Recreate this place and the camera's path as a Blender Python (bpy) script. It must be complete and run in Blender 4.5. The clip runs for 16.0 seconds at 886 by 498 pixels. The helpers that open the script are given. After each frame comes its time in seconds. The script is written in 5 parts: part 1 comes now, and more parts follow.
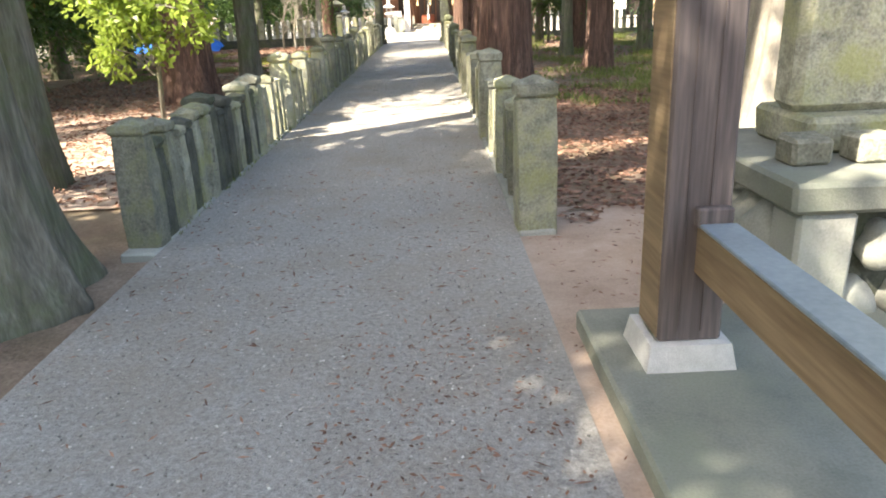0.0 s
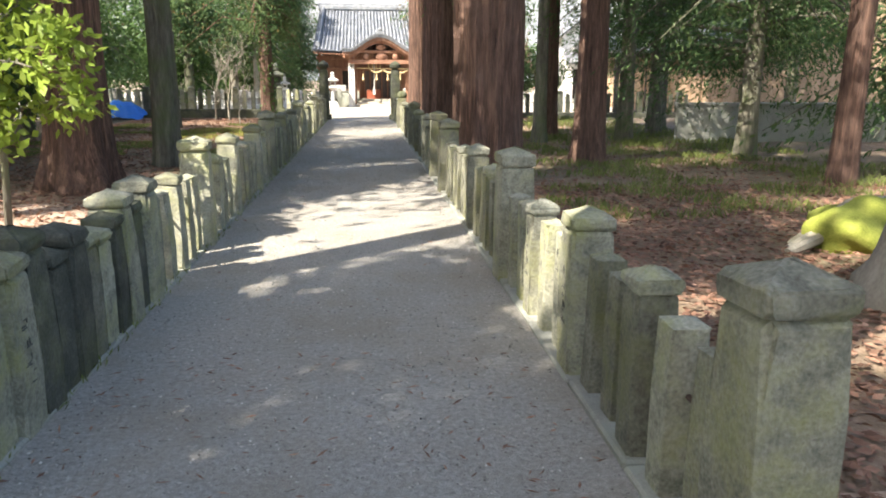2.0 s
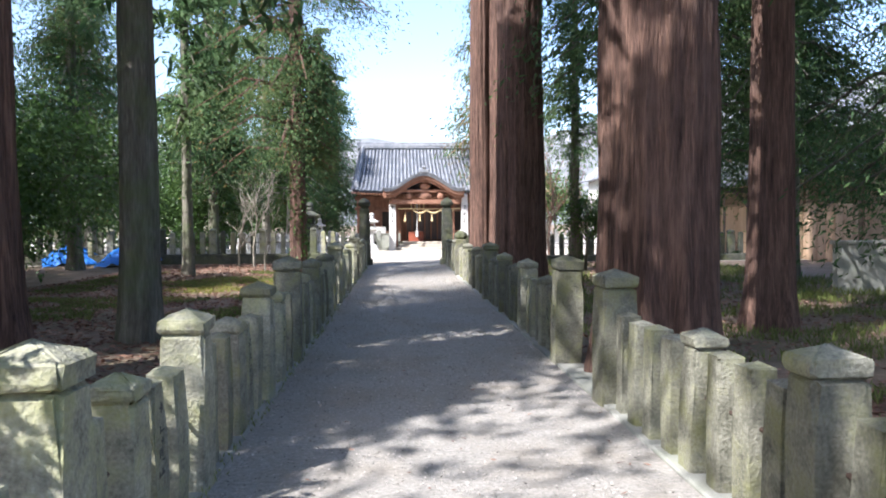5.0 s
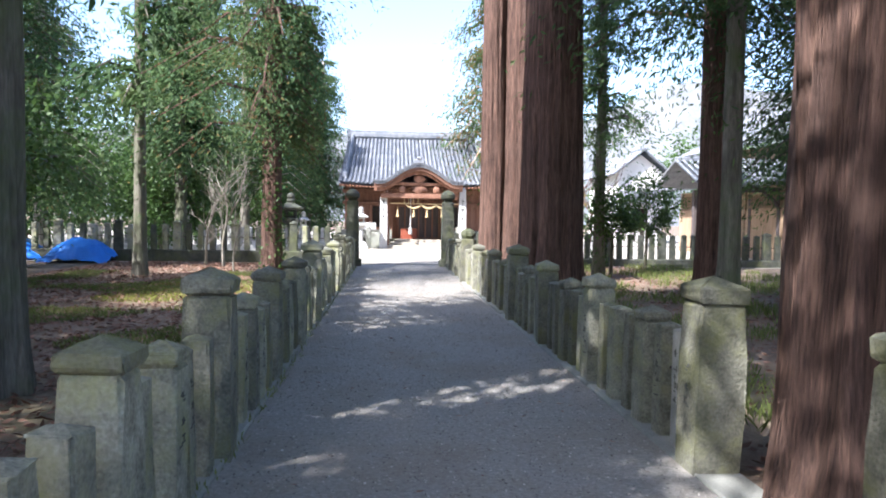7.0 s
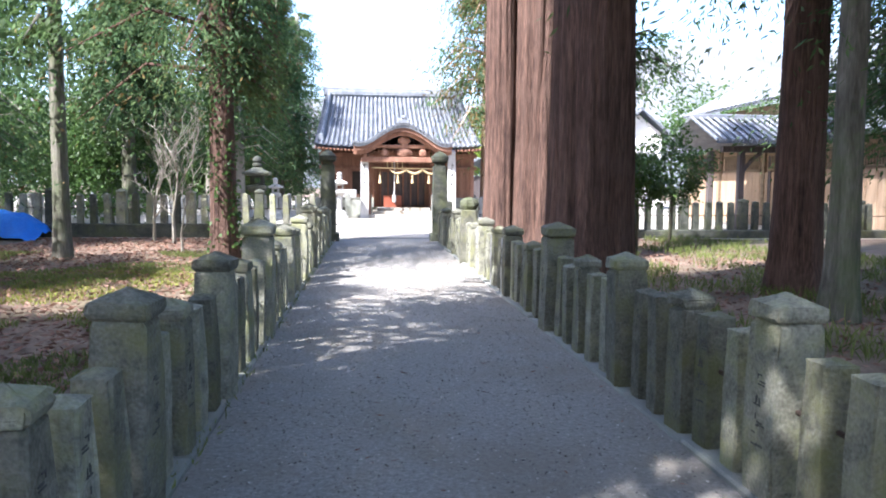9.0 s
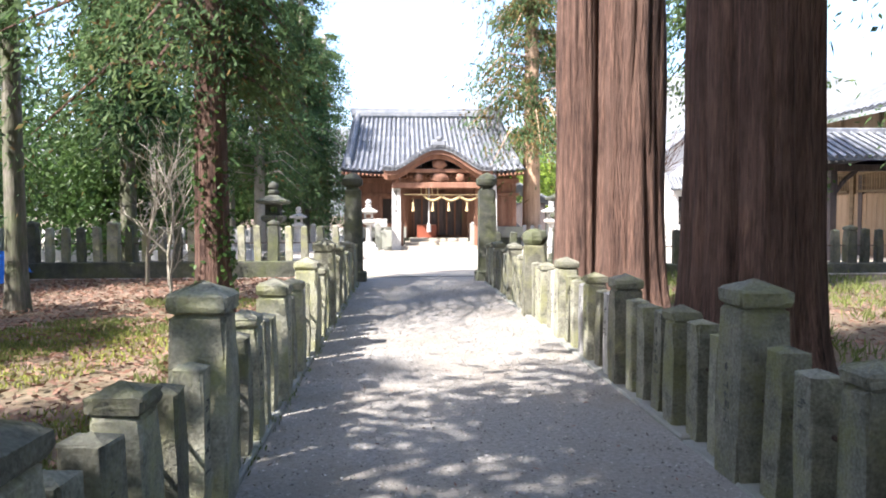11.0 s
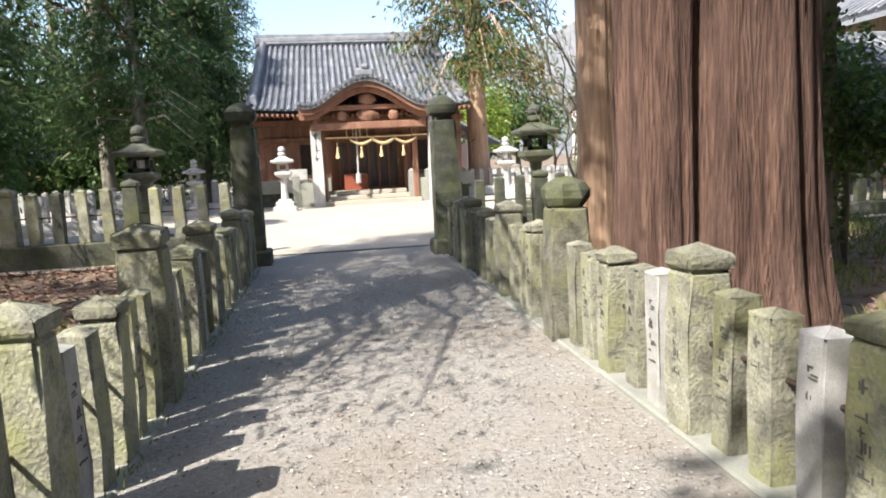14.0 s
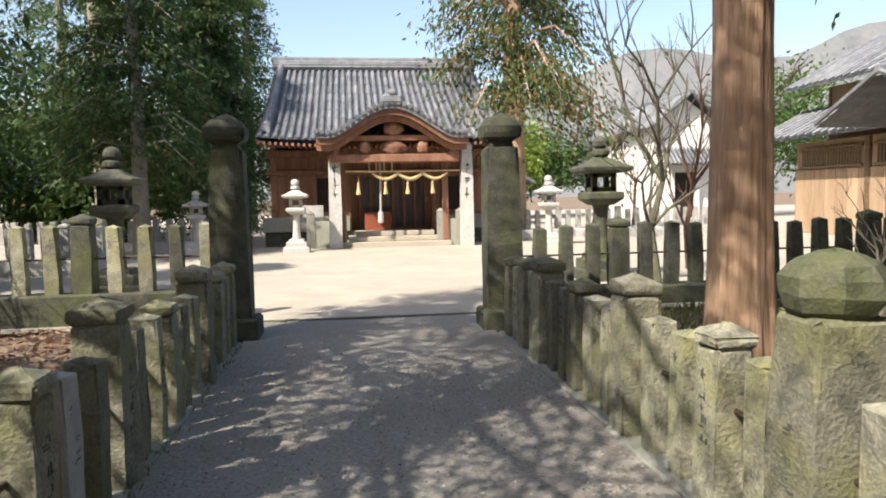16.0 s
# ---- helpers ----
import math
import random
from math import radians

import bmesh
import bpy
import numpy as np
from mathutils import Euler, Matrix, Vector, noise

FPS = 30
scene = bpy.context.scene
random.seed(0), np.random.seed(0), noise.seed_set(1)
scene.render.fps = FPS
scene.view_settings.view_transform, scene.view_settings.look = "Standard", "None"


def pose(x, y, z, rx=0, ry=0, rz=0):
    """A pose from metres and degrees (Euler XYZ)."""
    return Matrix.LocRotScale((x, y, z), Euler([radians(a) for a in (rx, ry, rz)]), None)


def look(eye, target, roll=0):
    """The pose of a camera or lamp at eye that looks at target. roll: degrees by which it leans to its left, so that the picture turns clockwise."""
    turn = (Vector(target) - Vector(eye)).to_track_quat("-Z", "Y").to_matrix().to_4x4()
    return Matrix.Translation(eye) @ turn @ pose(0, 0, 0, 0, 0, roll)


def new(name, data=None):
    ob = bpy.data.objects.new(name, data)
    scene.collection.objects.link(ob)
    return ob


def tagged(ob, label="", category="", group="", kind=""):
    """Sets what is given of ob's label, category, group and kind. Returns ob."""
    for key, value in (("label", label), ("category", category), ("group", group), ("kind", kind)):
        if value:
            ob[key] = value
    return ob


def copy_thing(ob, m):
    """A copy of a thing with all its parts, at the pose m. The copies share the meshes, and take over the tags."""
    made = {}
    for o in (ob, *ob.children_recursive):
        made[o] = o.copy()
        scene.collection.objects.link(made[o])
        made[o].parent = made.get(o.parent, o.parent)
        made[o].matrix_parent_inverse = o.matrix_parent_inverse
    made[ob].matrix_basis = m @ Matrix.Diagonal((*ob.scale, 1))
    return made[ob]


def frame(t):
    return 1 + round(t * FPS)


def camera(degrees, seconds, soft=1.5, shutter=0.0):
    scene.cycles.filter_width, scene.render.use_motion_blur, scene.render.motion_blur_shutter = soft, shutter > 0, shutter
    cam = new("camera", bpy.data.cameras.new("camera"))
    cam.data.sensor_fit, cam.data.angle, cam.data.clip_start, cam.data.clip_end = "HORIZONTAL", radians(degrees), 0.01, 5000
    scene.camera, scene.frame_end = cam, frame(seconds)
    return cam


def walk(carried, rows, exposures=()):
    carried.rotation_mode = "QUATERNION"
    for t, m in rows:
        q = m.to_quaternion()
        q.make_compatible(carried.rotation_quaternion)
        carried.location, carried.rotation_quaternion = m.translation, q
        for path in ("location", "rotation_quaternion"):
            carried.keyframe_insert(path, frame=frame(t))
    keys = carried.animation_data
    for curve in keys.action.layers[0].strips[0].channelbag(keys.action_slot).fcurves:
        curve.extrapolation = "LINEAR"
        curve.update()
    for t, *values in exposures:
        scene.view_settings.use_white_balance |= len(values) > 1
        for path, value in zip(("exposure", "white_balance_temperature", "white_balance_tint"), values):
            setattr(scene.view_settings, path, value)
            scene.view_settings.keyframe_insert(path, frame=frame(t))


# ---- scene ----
cam = camera(63.0, 16.0, soft=1.9)
PATH = [
    (0, (-0.012, -0.1, 1.556), (0.001, 1.793, 0.913), -2.4),
    (0.5, (-0.093, 0.717, 1.548), (0.121, 2.639, 1.037), -0.9),
    (1, (-0.26, 1.563, 1.536), (-0.054, 3.489, 1.036), -0.2),
    (1.5, (-0.352, 2.323, 1.525), (-0.143, 4.255, 1.052), 0.1),
    (2, (-0.458, 3.06, 1.551), (-0.254, 4.996, 1.094), 0.3),
    (2.5, (-0.503, 3.813, 1.51), (-0.327, 5.788, 1.247), 0.7),
    (3, (-0.604, 4.607, 1.505), (-0.515, 6.603, 1.405), 0.5),
    (3.5, (-0.67, 5.418, 1.456), (-0.584, 7.414, 1.367), -1.8),
    (4, (-0.832, 6.158, 1.42), (-0.727, 8.153, 1.335), -0.4),
    (4.5, (-0.84, 6.978, 1.405), (-0.73, 8.974, 1.327), -0.4),
    (4.7, (-0.884, 7.32, 1.391), (-0.766, 9.315, 1.319), -0.5),
    (6.8, (-1.085, 10.712, 1.35), (-0.931, 12.705, 1.281), 1.5),
    (7, (-1.089, 11.017, 1.339), (-0.933, 13.009, 1.261), 0.9),
    (7.5, (-1.091, 11.774, 1.333), (-0.933, 13.765, 1.228), 0.2),
    (8, (-1.069, 12.54, 1.345), (-0.862, 14.523, 1.193), -1.6),
    (8.5, (-1.084, 13.31, 1.367), (-0.875, 15.292, 1.194), -0.2),
    (9, (-1.092, 14.056, 1.358), (-0.886, 16.038, 1.186), 0.5),
    (9.5, (-1.094, 14.787, 1.379), (-0.894, 16.77, 1.217), 0.4),
    (10, (-1.11, 15.51, 1.367), (-0.908, 17.495, 1.236), 0.8),
    (10.2, (-1.136, 15.832, 1.364), (-0.969, 17.824, 1.298), 1.5),
    (12.3, (-1.102, 19.127, 1.395), (-0.962, 21.111, 1.187), -5.2),
    (12.5, (-1.067, 19.415, 1.38), (-0.874, 21.393, 1.158), -5.8),
    (13, (-1.065, 20.24, 1.349), (-0.845, 22.216, 1.133), -4.3),
    (13.5, (-1.009, 21.009, 1.328), (-0.7, 22.973, 1.114), -2.5),
    (14, (-0.985, 21.846, 1.347), (-0.681, 23.807, 1.097), -2.8),
    (14.5, (-0.99, 22.579, 1.352), (-0.665, 24.536, 1.096), -3.9),
    (15, (-0.979, 23.227, 1.401), (-0.661, 25.194, 1.222), -1.5),
    (15.5, (-0.932, 23.965, 1.412), (-0.640, 25.937, 1.263), -0.9),
    (16, (-0.902, 24.647, 1.37), (-0.644, 26.625, 1.227), -1.1),
]
walk(cam, [(t, look(eye, target, roll)) for t, eye, target, roll in PATH],
     [(0.0, 2.4, 7200, 10), (1.0, 2.25, 7000, 9), (2.5, 1.75, 6700, 10), (4.0, 1.35, 6000, 12), (4.7, 1.5, 5900, 15), (7.0, 1.78, 5750, 15), (8.5, 2.05, 5650, 16), (10.0, 2.0, 5850, 16), (12.3, 1.6, 6400, 14), (13.5, 1.25, 6350, 12), (15.4, 1.22, 6750, 12), (16.0, 0.9, 6850, 12)])

# ---- light ----
SUN = Vector((0.74, 0.60, -1.0)).normalized()
world = bpy.data.worlds.new("sky")
world.use_nodes = True
scene.world = world
wn = world.node_tree
sky = wn.nodes.new("ShaderNodeTexSky")
sky.sky_type = 'NISHITA'
sky.sun_disc = False
sky.sun_elevation = math.asin(-SUN.z)
sky.sun_rotation = math.atan2(-SUN.x, -SUN.y)
sky.dust_density = 2.0
bg = wn.nodes["Background"]
bg.inputs[1].default_value = 0.15
wn.links.new(sky.outputs[0], bg.inputs[0])
sun_data = bpy.data.lights.new("sun", 'SUN')
sun_data.energy = 5.0
sun_data.angle = radians(0.55)
sun_data.color = (1.0, 0.95, 0.86)
sun_ob = new("sun", sun_data)
sun_ob.matrix_world = look((-20, -20, 30), Vector((-20, -20, 30)) + SUN)

# ---- materials ----


def mat(name, stops, scale=6.0, rough=0.85, bump=0.3, fine=60.0, stretch=(1, 1, 1), stain=None, stain_amt=0.5,
        stain_scale=1.2, metal=0.0, per_object=0.12, translucent=0.0, spec=0.3, bump_dist=0.02, island=0.0):
    """A two-scale procedural surface: a colour ramp over coarse and fine noise, stains, bump."""
    m = bpy.data.materials.new(name)
    m.use_nodes = True
    t = m.node_tree
    n, l = t.nodes, t.links
    bsdf = n["Principled BSDF"]
    co = n.new("ShaderNodeTexCoord")
    mp = n.new("ShaderNodeMapping")
    mp.inputs["Scale"].default_value = stretch
    geo = n.new("ShaderNodeNewGeometry")
    l.new(geo.outputs["Position"], mp.inputs["Vector"])
    a = n.new("ShaderNodeTexNoise")
    a.inputs["Scale"].default_value = scale
    a.inputs["Detail"].default_value = 8
    a.inputs["Roughness"].default_value = 0.65
    b = n.new("ShaderNodeTexNoise")
    b.inputs["Scale"].default_value = fine
    b.inputs["Detail"].default_value = 4
    l.new(mp.outputs[0], a.inputs["Vector"])
    l.new(mp.outputs[0], b.inputs["Vector"])
    mix = n.new("ShaderNodeMath")
    mix.operation = 'MULTIPLY_ADD'
    mix.inputs[1].default_value = 0.4
    sub = n.new("ShaderNodeMath")
    sub.operation = 'MULTIPLY_ADD'
    sub.inputs[1].default_value = 0.75
    sub.inputs[2].default_value = -0.07
    l.new(a.outputs[0], sub.inputs[0])
    l.new(b.outputs[0], mix.inputs[0])
    l.new(sub.outputs[0], mix.inputs[2])
    ramp = n.new("ShaderNodeValToRGB")
    els = ramp.color_ramp.elements
    while len(els) < len(stops):
        els.new(0.5)
    for i, c in enumerate(stops):
        els[i].position = 0.28 + 0.44 * i / max(1, len(stops) - 1)
        els[i].color = (*c, 1)
    l.new(mix.outputs[0], ramp.inputs[0])
    col = ramp.outputs[0]
    if stain:
        s = n.new("ShaderNodeTexNoise")
        s.inputs["Scale"].default_value = stain_scale
        s.inputs["Detail"].default_value = 6
        s.inputs["Roughness"].default_value = 0.7
        l.new(geo.outputs["Position"], s.inputs["Vector"])
        sr = n.new("ShaderNodeMapRange")
        sr.inputs[1].default_value = 0.46
        sr.inputs[2].default_value = 0.66
        sr.inputs[4].default_value = stain_amt
        l.new(s.outputs[0], sr.inputs[0])
        mx = n.new("ShaderNodeMix")
        mx.data_type = 'RGBA'
        l.new(sr.outputs[0], mx.inputs[0])
        l.new(col, mx.inputs[6])
        mx.inputs[7].default_value = (*stain, 1)
        col = mx.outputs[2]
    if per_object or island:
        hs = n.new("ShaderNodeHueSaturation")
        src = n.new("ShaderNodeObjectInfo").outputs["Random"] if not island else geo.outputs["Random Per Island"]
        mr = n.new("ShaderNodeMapRange")
        amt = island or per_object
        mr.inputs[3].default_value = 1 - amt
        mr.inputs[4].default_value = 1 + amt
        l.new(src, mr.inputs[0])
        l.new(mr.outputs[0], hs.inputs["Value"])
        l.new(col, hs.inputs["Color"])
        col = hs.outputs[0]
    l.new(col, bsdf.inputs["Base Color"])
    bsdf.inputs["Roughness"].default_value = rough
    bsdf.inputs["Metallic"].default_value = metal
    bsdf.inputs["Specular IOR Level"].default_value = spec
    if bump:
        bp = n.new("ShaderNodeBump")
        bp.inputs["Strength"].default_value = bump
        bp.inputs["Distance"].default_value = bump_dist
        l.new(mix.outputs[0], bp.inputs["Height"])
        l.new(bp.outputs[0], bsdf.inputs["Normal"])
    if translucent:
        tr = n.new("ShaderNodeBsdfTranslucent")
        l.new(col, tr.inputs[0])
        ms = n.new("ShaderNodeMixShader")
        ms.inputs[0].default_value = translucent
        l.new(bsdf.outputs[0], ms.inputs[1])
        l.new(tr.outputs[0], ms.inputs[2])
        l.new(ms.outputs[0], n["Material Output"].inputs[0])
    return m


M_ASPHALT = mat("asphalt", [(0.16, 0.15, 0.135), (0.275, 0.258, 0.232), (0.42, 0.395, 0.355)], 34, 0.92, 0.8, 120, stain=(0.23, 0.195, 0.15), stain_amt=0.6, stain_scale=0.9, per_object=0, bump_dist=0.02)
M_GRIT = mat("mixed_grit", [(0.10, 0.09, 0.075), (0.26, 0.24, 0.21), (0.5, 0.47, 0.42)], 30, 0.9, 0, 90, per_object=0, island=0.6)
M_SOIL = mat("soil", [(0.10, 0.07, 0.048), (0.19, 0.135, 0.095), (0.31, 0.235, 0.17)], 2.5, 0.95, 0.6, 45, stain=(0.09, 0.10, 0.04), stain_amt=0.5, stain_scale=0.35, per_object=0, bump_dist=0.03)
M_BARE = mat("bare_sandy_soil", [(0.26, 0.19, 0.14), (0.36, 0.27, 0.21), (0.44, 0.35, 0.28)], 2.0, 0.95, 0.4, 70, stain=(0.2, 0.14, 0.1), stain_amt=0.5, per_object=0)
M_SAND = mat("pale_sand", [(0.30, 0.265, 0.21), (0.39, 0.35, 0.29), (0.47, 0.43, 0.365)], 1.0, 0.95, 0.3, 60, stain=(0.34, 0.29, 0.22), stain_amt=0.4, stain_scale=0.5, per_object=0)
M_STONE = mat("mossy_stone", [(0.08, 0.08, 0.058), (0.22, 0.215, 0.165), (0.40, 0.39, 0.32)], 8, 0.94, 1.0, 60, stain=(0.19, 0.195, 0.065), stain_amt=0.75, stain_scale=4.0, per_object=0.34)
# mossy stone in a darker copy, with shade put into the colour
M_STONE_D = mat("shade_darkened_mossy_stone", [(0.03, 0.033, 0.028), (0.065, 0.068, 0.055), (0.13, 0.13, 0.10)], 6, 0.92, 0.7, 60, stain=(0.11, 0.125, 0.04), stain_amt=0.5, stain_scale=2.0, per_object=0.1)
M_GRANITE = mat("pale_granite", [(0.34, 0.33, 0.315), (0.45, 0.44, 0.42), (0.56, 0.55, 0.525)], 9, 0.8, 0.3, 140, stain=(0.36, 0.35, 0.29), stain_amt=0.4, per_object=0.08)
M_GRANITE_W = mat("weathered_new_granite", [(0.24, 0.235, 0.225), (0.34, 0.335, 0.32), (0.44, 0.43, 0.41)], 9, 0.85, 0.35, 120, stain=(0.24, 0.235, 0.17), stain_amt=0.5, stain_scale=3, per_object=0.12)
M_CONC = mat("concrete", [(0.17, 0.17, 0.15), (0.26, 0.26, 0.23), (0.34, 0.335, 0.305)], 4, 0.9, 0.3, 90, stain=(0.22, 0.24, 0.17), stain_amt=0.6, stain_scale=2)
M_CONC_G = mat("green_grey_concrete", [(0.11, 0.115, 0.095), (0.165, 0.17, 0.14), (0.23, 0.23, 0.195)], 4, 0.85, 0.3, 90, stain=(0.13, 0.15, 0.10), stain_amt=0.6, stain_scale=2)
M_BARK_R = mat("red_cedar_bark", [(0.022, 0.014, 0.012), (0.12, 0.070, 0.053), (0.29, 0.17, 0.12)], 17, 0.95, 1.0, 70, stretch=(1, 1, 0.075), stain=(0.20, 0.125, 0.095), stain_amt=0.5, stain_scale=1.6, bump_dist=0.12)
M_BARK_T = mat("tan_furrowed_bark", [(0.025, 0.018, 0.013), (0.115, 0.084, 0.06), (0.24, 0.18, 0.13)], 16, 0.95, 1.0, 60, stretch=(1, 1, 0.07), stain=(0.13, 0.12, 0.07), stain_amt=0.45, stain_scale=1.2, bump_dist=0.10)
M_BARK_G = mat("grey_mossy_bark", [(0.05, 0.045, 0.035), (0.12, 0.11, 0.085), (0.23, 0.21, 0.17)], 10, 0.95, 0.9, 45, stretch=(1, 1, 0.15), stain=(0.10, 0.13, 0.05), stain_amt=0.6, stain_scale=1.5, bump_dist=0.04)
M_BARK_P = mat("pale_smooth_bark", [(0.16, 0.145, 0.12), (0.26, 0.235, 0.195), (0.37, 0.34, 0.285)], 5, 0.9, 0.5, 50, stretch=(1, 1, 0.4), stain=(0.18, 0.17, 0.11), stain_amt=0.6, stain_scale=1.5)
M_BARK_O = mat("orange_cedar_bark", [(0.27, 0.17, 0.115), (0.45, 0.30, 0.20), (0.60, 0.43, 0.31)], 10, 0.95, 0.8, 40, stretch=(1, 1, 0.07), bump_dist=0.03)
M_NEEDLE = mat("conifer_foliage", [(0.030, 0.065, 0.026), (0.060, 0.115, 0.042), (0.11, 0.17, 0.06)], 0.8, 0.7, 0, 6, stain=(0.15, 0.19, 0.06), stain_amt=0.6, stain_scale=0.6, translucent=0.45, island=0.35)
M_NEEDLE_B = mat("browning_foliage", [(0.06, 0.045, 0.02), (0.14, 0.09, 0.03), (0.10, 0.11, 0.03)], 1.5, 0.8, 0, 6, translucent=0.3, island=0.35)
M_LEAF = mat("broad_leaves", [(0.035, 0.07, 0.018), (0.065, 0.12, 0.03), (0.11, 0.18, 0.05)], 1.0, 0.45, 0, 8, translucent=0.4, island=0.35)
M_LEAF_Y = mat("bright_young_leaves", [(0.13, 0.19, 0.03), (0.22, 0.30, 0.05), (0.32, 0.40, 0.08)], 1.2, 0.4, 0, 8, translucent=0.5, island=0.3)
M_GRASS = mat("grass_blades", [(0.07, 0.09, 0.025), (0.14, 0.17, 0.045), (0.25, 0.27, 0.085)], 0.7, 0.7, 0, 8, translucent=0.35, island=0.3)
M_LITTER = mat("dead_leaves", [(0.09, 0.045, 0.03), (0.20, 0.11, 0.075), (0.34, 0.22, 0.16)], 1.0, 0.85, 0, 20, translucent=0.1, island=0.5)
M_WOOD_DK = mat("weathered_dark_wood", [(0.035, 0.028, 0.028), (0.075, 0.062, 0.06), (0.15, 0.12, 0.11)], 7, 0.75, 0.4, 60, stretch=(1, 1, 0.06), bump_dist=0.01)
M_WOOD_BM = mat("brown_beam_wood", [(0.09, 0.06, 0.035), (0.17, 0.12, 0.07), (0.26, 0.19, 0.115)], 7, 0.7, 0.3, 60, stretch=(1, 0.06, 1), bump_dist=0.01)
M_WOOD_SH = mat("reddish_shrine_wood", [(0.12, 0.055, 0.035), (0.22, 0.11, 0.07), (0.32, 0.18, 0.12)], 5, 0.75, 0.3, 50, stretch=(1, 1, 0.1), per_object=0.2)
M_WOOD_TAN = mat("tan_boarding", [(0.26, 0.17, 0.10), (0.36, 0.25, 0.16), (0.46, 0.34, 0.23)], 4, 0.8, 0.3, 50, stretch=(1, 1, 0.08), per_object=0.12)
M_TILE = mat("grey_roof_tile", [(0.09, 0.095, 0.105), (0.15, 0.16, 0.175), (0.24, 0.25, 0.27)], 4, 0.42, 0.25, 50, stain=(0.28, 0.28, 0.27), stain_amt=0.5, stain_scale=1.0, island=0.22, spec=0.5)
M_TILE_ONE = mat("grey_cover_tile", [(0.085, 0.09, 0.105), (0.145, 0.155, 0.175), (0.24, 0.25, 0.275)], 4, 0.4, 0.25, 50, stain=(0.27, 0.27, 0.27), stain_amt=0.4, per_object=0.25, spec=0.5)
M_PLASTER = mat("white_plaster", [(0.55, 0.53, 0.49), (0.64, 0.62, 0.58), (0.72, 0.70, 0.66)], 1.5, 0.9, 0.1, 40, per_object=0)
# near-black that stands in for the shade of unlit interiors
M_DARK = mat("interior_shade_black", [(0.02, 0.014, 0.010), (0.035, 0.025, 0.02)], 4, 0.8, 0.1, 30)
M_ROPE = mat("straw_rope", [(0.45, 0.34, 0.17), (0.58, 0.46, 0.26)], 20, 0.9, 0.5, 120)
M_RED = mat("red_lacquer", [(0.22, 0.06, 0.035), (0.30, 0.09, 0.05)], 4, 0.5, 0.1, 40)
M_BLUE = mat("blue_tarpaulin", [(0.02, 0.13, 0.50), (0.04, 0.22, 0.68)], 2, 0.5, 0.6, 20, bump_dist=0.05)
M_IRON = mat("rusty_iron", [(0.06, 0.045, 0.04), (0.12, 0.08, 0.06)], 12, 0.7, 0.3, 90, metal=0.6)
M_INK = mat("incised_letters", [(0.07, 0.07, 0.06), (0.11, 0.11, 0.095)], 10, 0.9, 0, 50)
M_MOSS = mat("yellow_green_moss", [(0.10, 0.12, 0.02), (0.20, 0.22, 0.04), (0.30, 0.31, 0.07)], 5, 0.95, 0.8, 60)
M_PALEMETAL = mat("grey_copper_capping", [(0.13, 0.17, 0.20), (0.22, 0.27, 0.31)], 4, 0.4, 0.1, 40, metal=0.3)
M_HILL = mat("haze_tinted_hill", [(0.10, 0.115, 0.12), (0.15, 0.16, 0.165), (0.20, 0.20, 0.205)], 0.02, 1.0, 0, 0.2, per_object=0)

# ---- mesh helpers ----


def finish(name, bm, material, parent=None, label="", smooth=False):
    me = bpy.data.meshes.new(name)
    bm.normal_update()
    bm.to_mesh(me)
    bm.free()
    if smooth:
        for p in me.polygons:
            p.use_smooth = True
    me.materials.append(material)
    ob = new(name, me)
    if parent is not None:
        ob.parent = parent
    if label:
        ob["label"] = label
    return ob


def part(name, bm, material, parent, label="", smooth=False):
    return finish(name, bm, material, parent, label, smooth)


def thing(name, x, y, z, label, category, group="", kind=""):
    ob = new(name)
    ob.location = (x, y, z)
    return tagged(ob, label, category, group, kind)


def B():
    return bmesh.new()


def box(bm, x0, x1, y0, y1, z0, z1, bev=0.0, jit=0.0, rng=None, taper=0.0):
    cx, cy = (x0 + x1) / 2, (y0 + y1) / 2
    r = bmesh.ops.create_cube(bm, size=1.0)
    vs = r["verts"]
    for v in vs:
        k = 1 - taper if v.co.z > 0 else 1
        v.co = Vector((cx + v.co.x * (x1 - x0) * k, cy + v.co.y * (y1 - y0) * k, z0 + (v.co.z + 0.5) * (z1 - z0)))
        if jit:
            v.co += Vector([rng.uniform(-jit, jit) for _ in range(3)])
    if bev:
        es = list({e for v in vs for e in v.link_edges})
        bmesh.ops.bevel(bm, geom=es, offset=bev, segments=1, affect='EDGES')


def lathe(bm, prof, seg=16, cx=0, cy=0, square=False, rot=0.0):
    """A body of revolution from (radius, height) pairs; square: four-sided."""
    if square:
        seg, rot = 4, math.pi / 4
    rings = []
    for r, z in prof:
        k = math.sqrt(2) if square else 1
        rings.append([bm.verts.new((cx + k * r * math.cos(rot + 2 * math.pi * i / seg), cy + k * r * math.sin(rot + 2 * math.pi * i / seg), z)) for i in range(seg)])
    for a, b in zip(rings, rings[1:]):
        for i in range(seg):
            bm.faces.new((a[i], a[(i + 1) % seg], b[(i + 1) % seg], b[i]))
    bm.faces.new(rings[0][::-1])
    bm.faces.new(rings[-1])


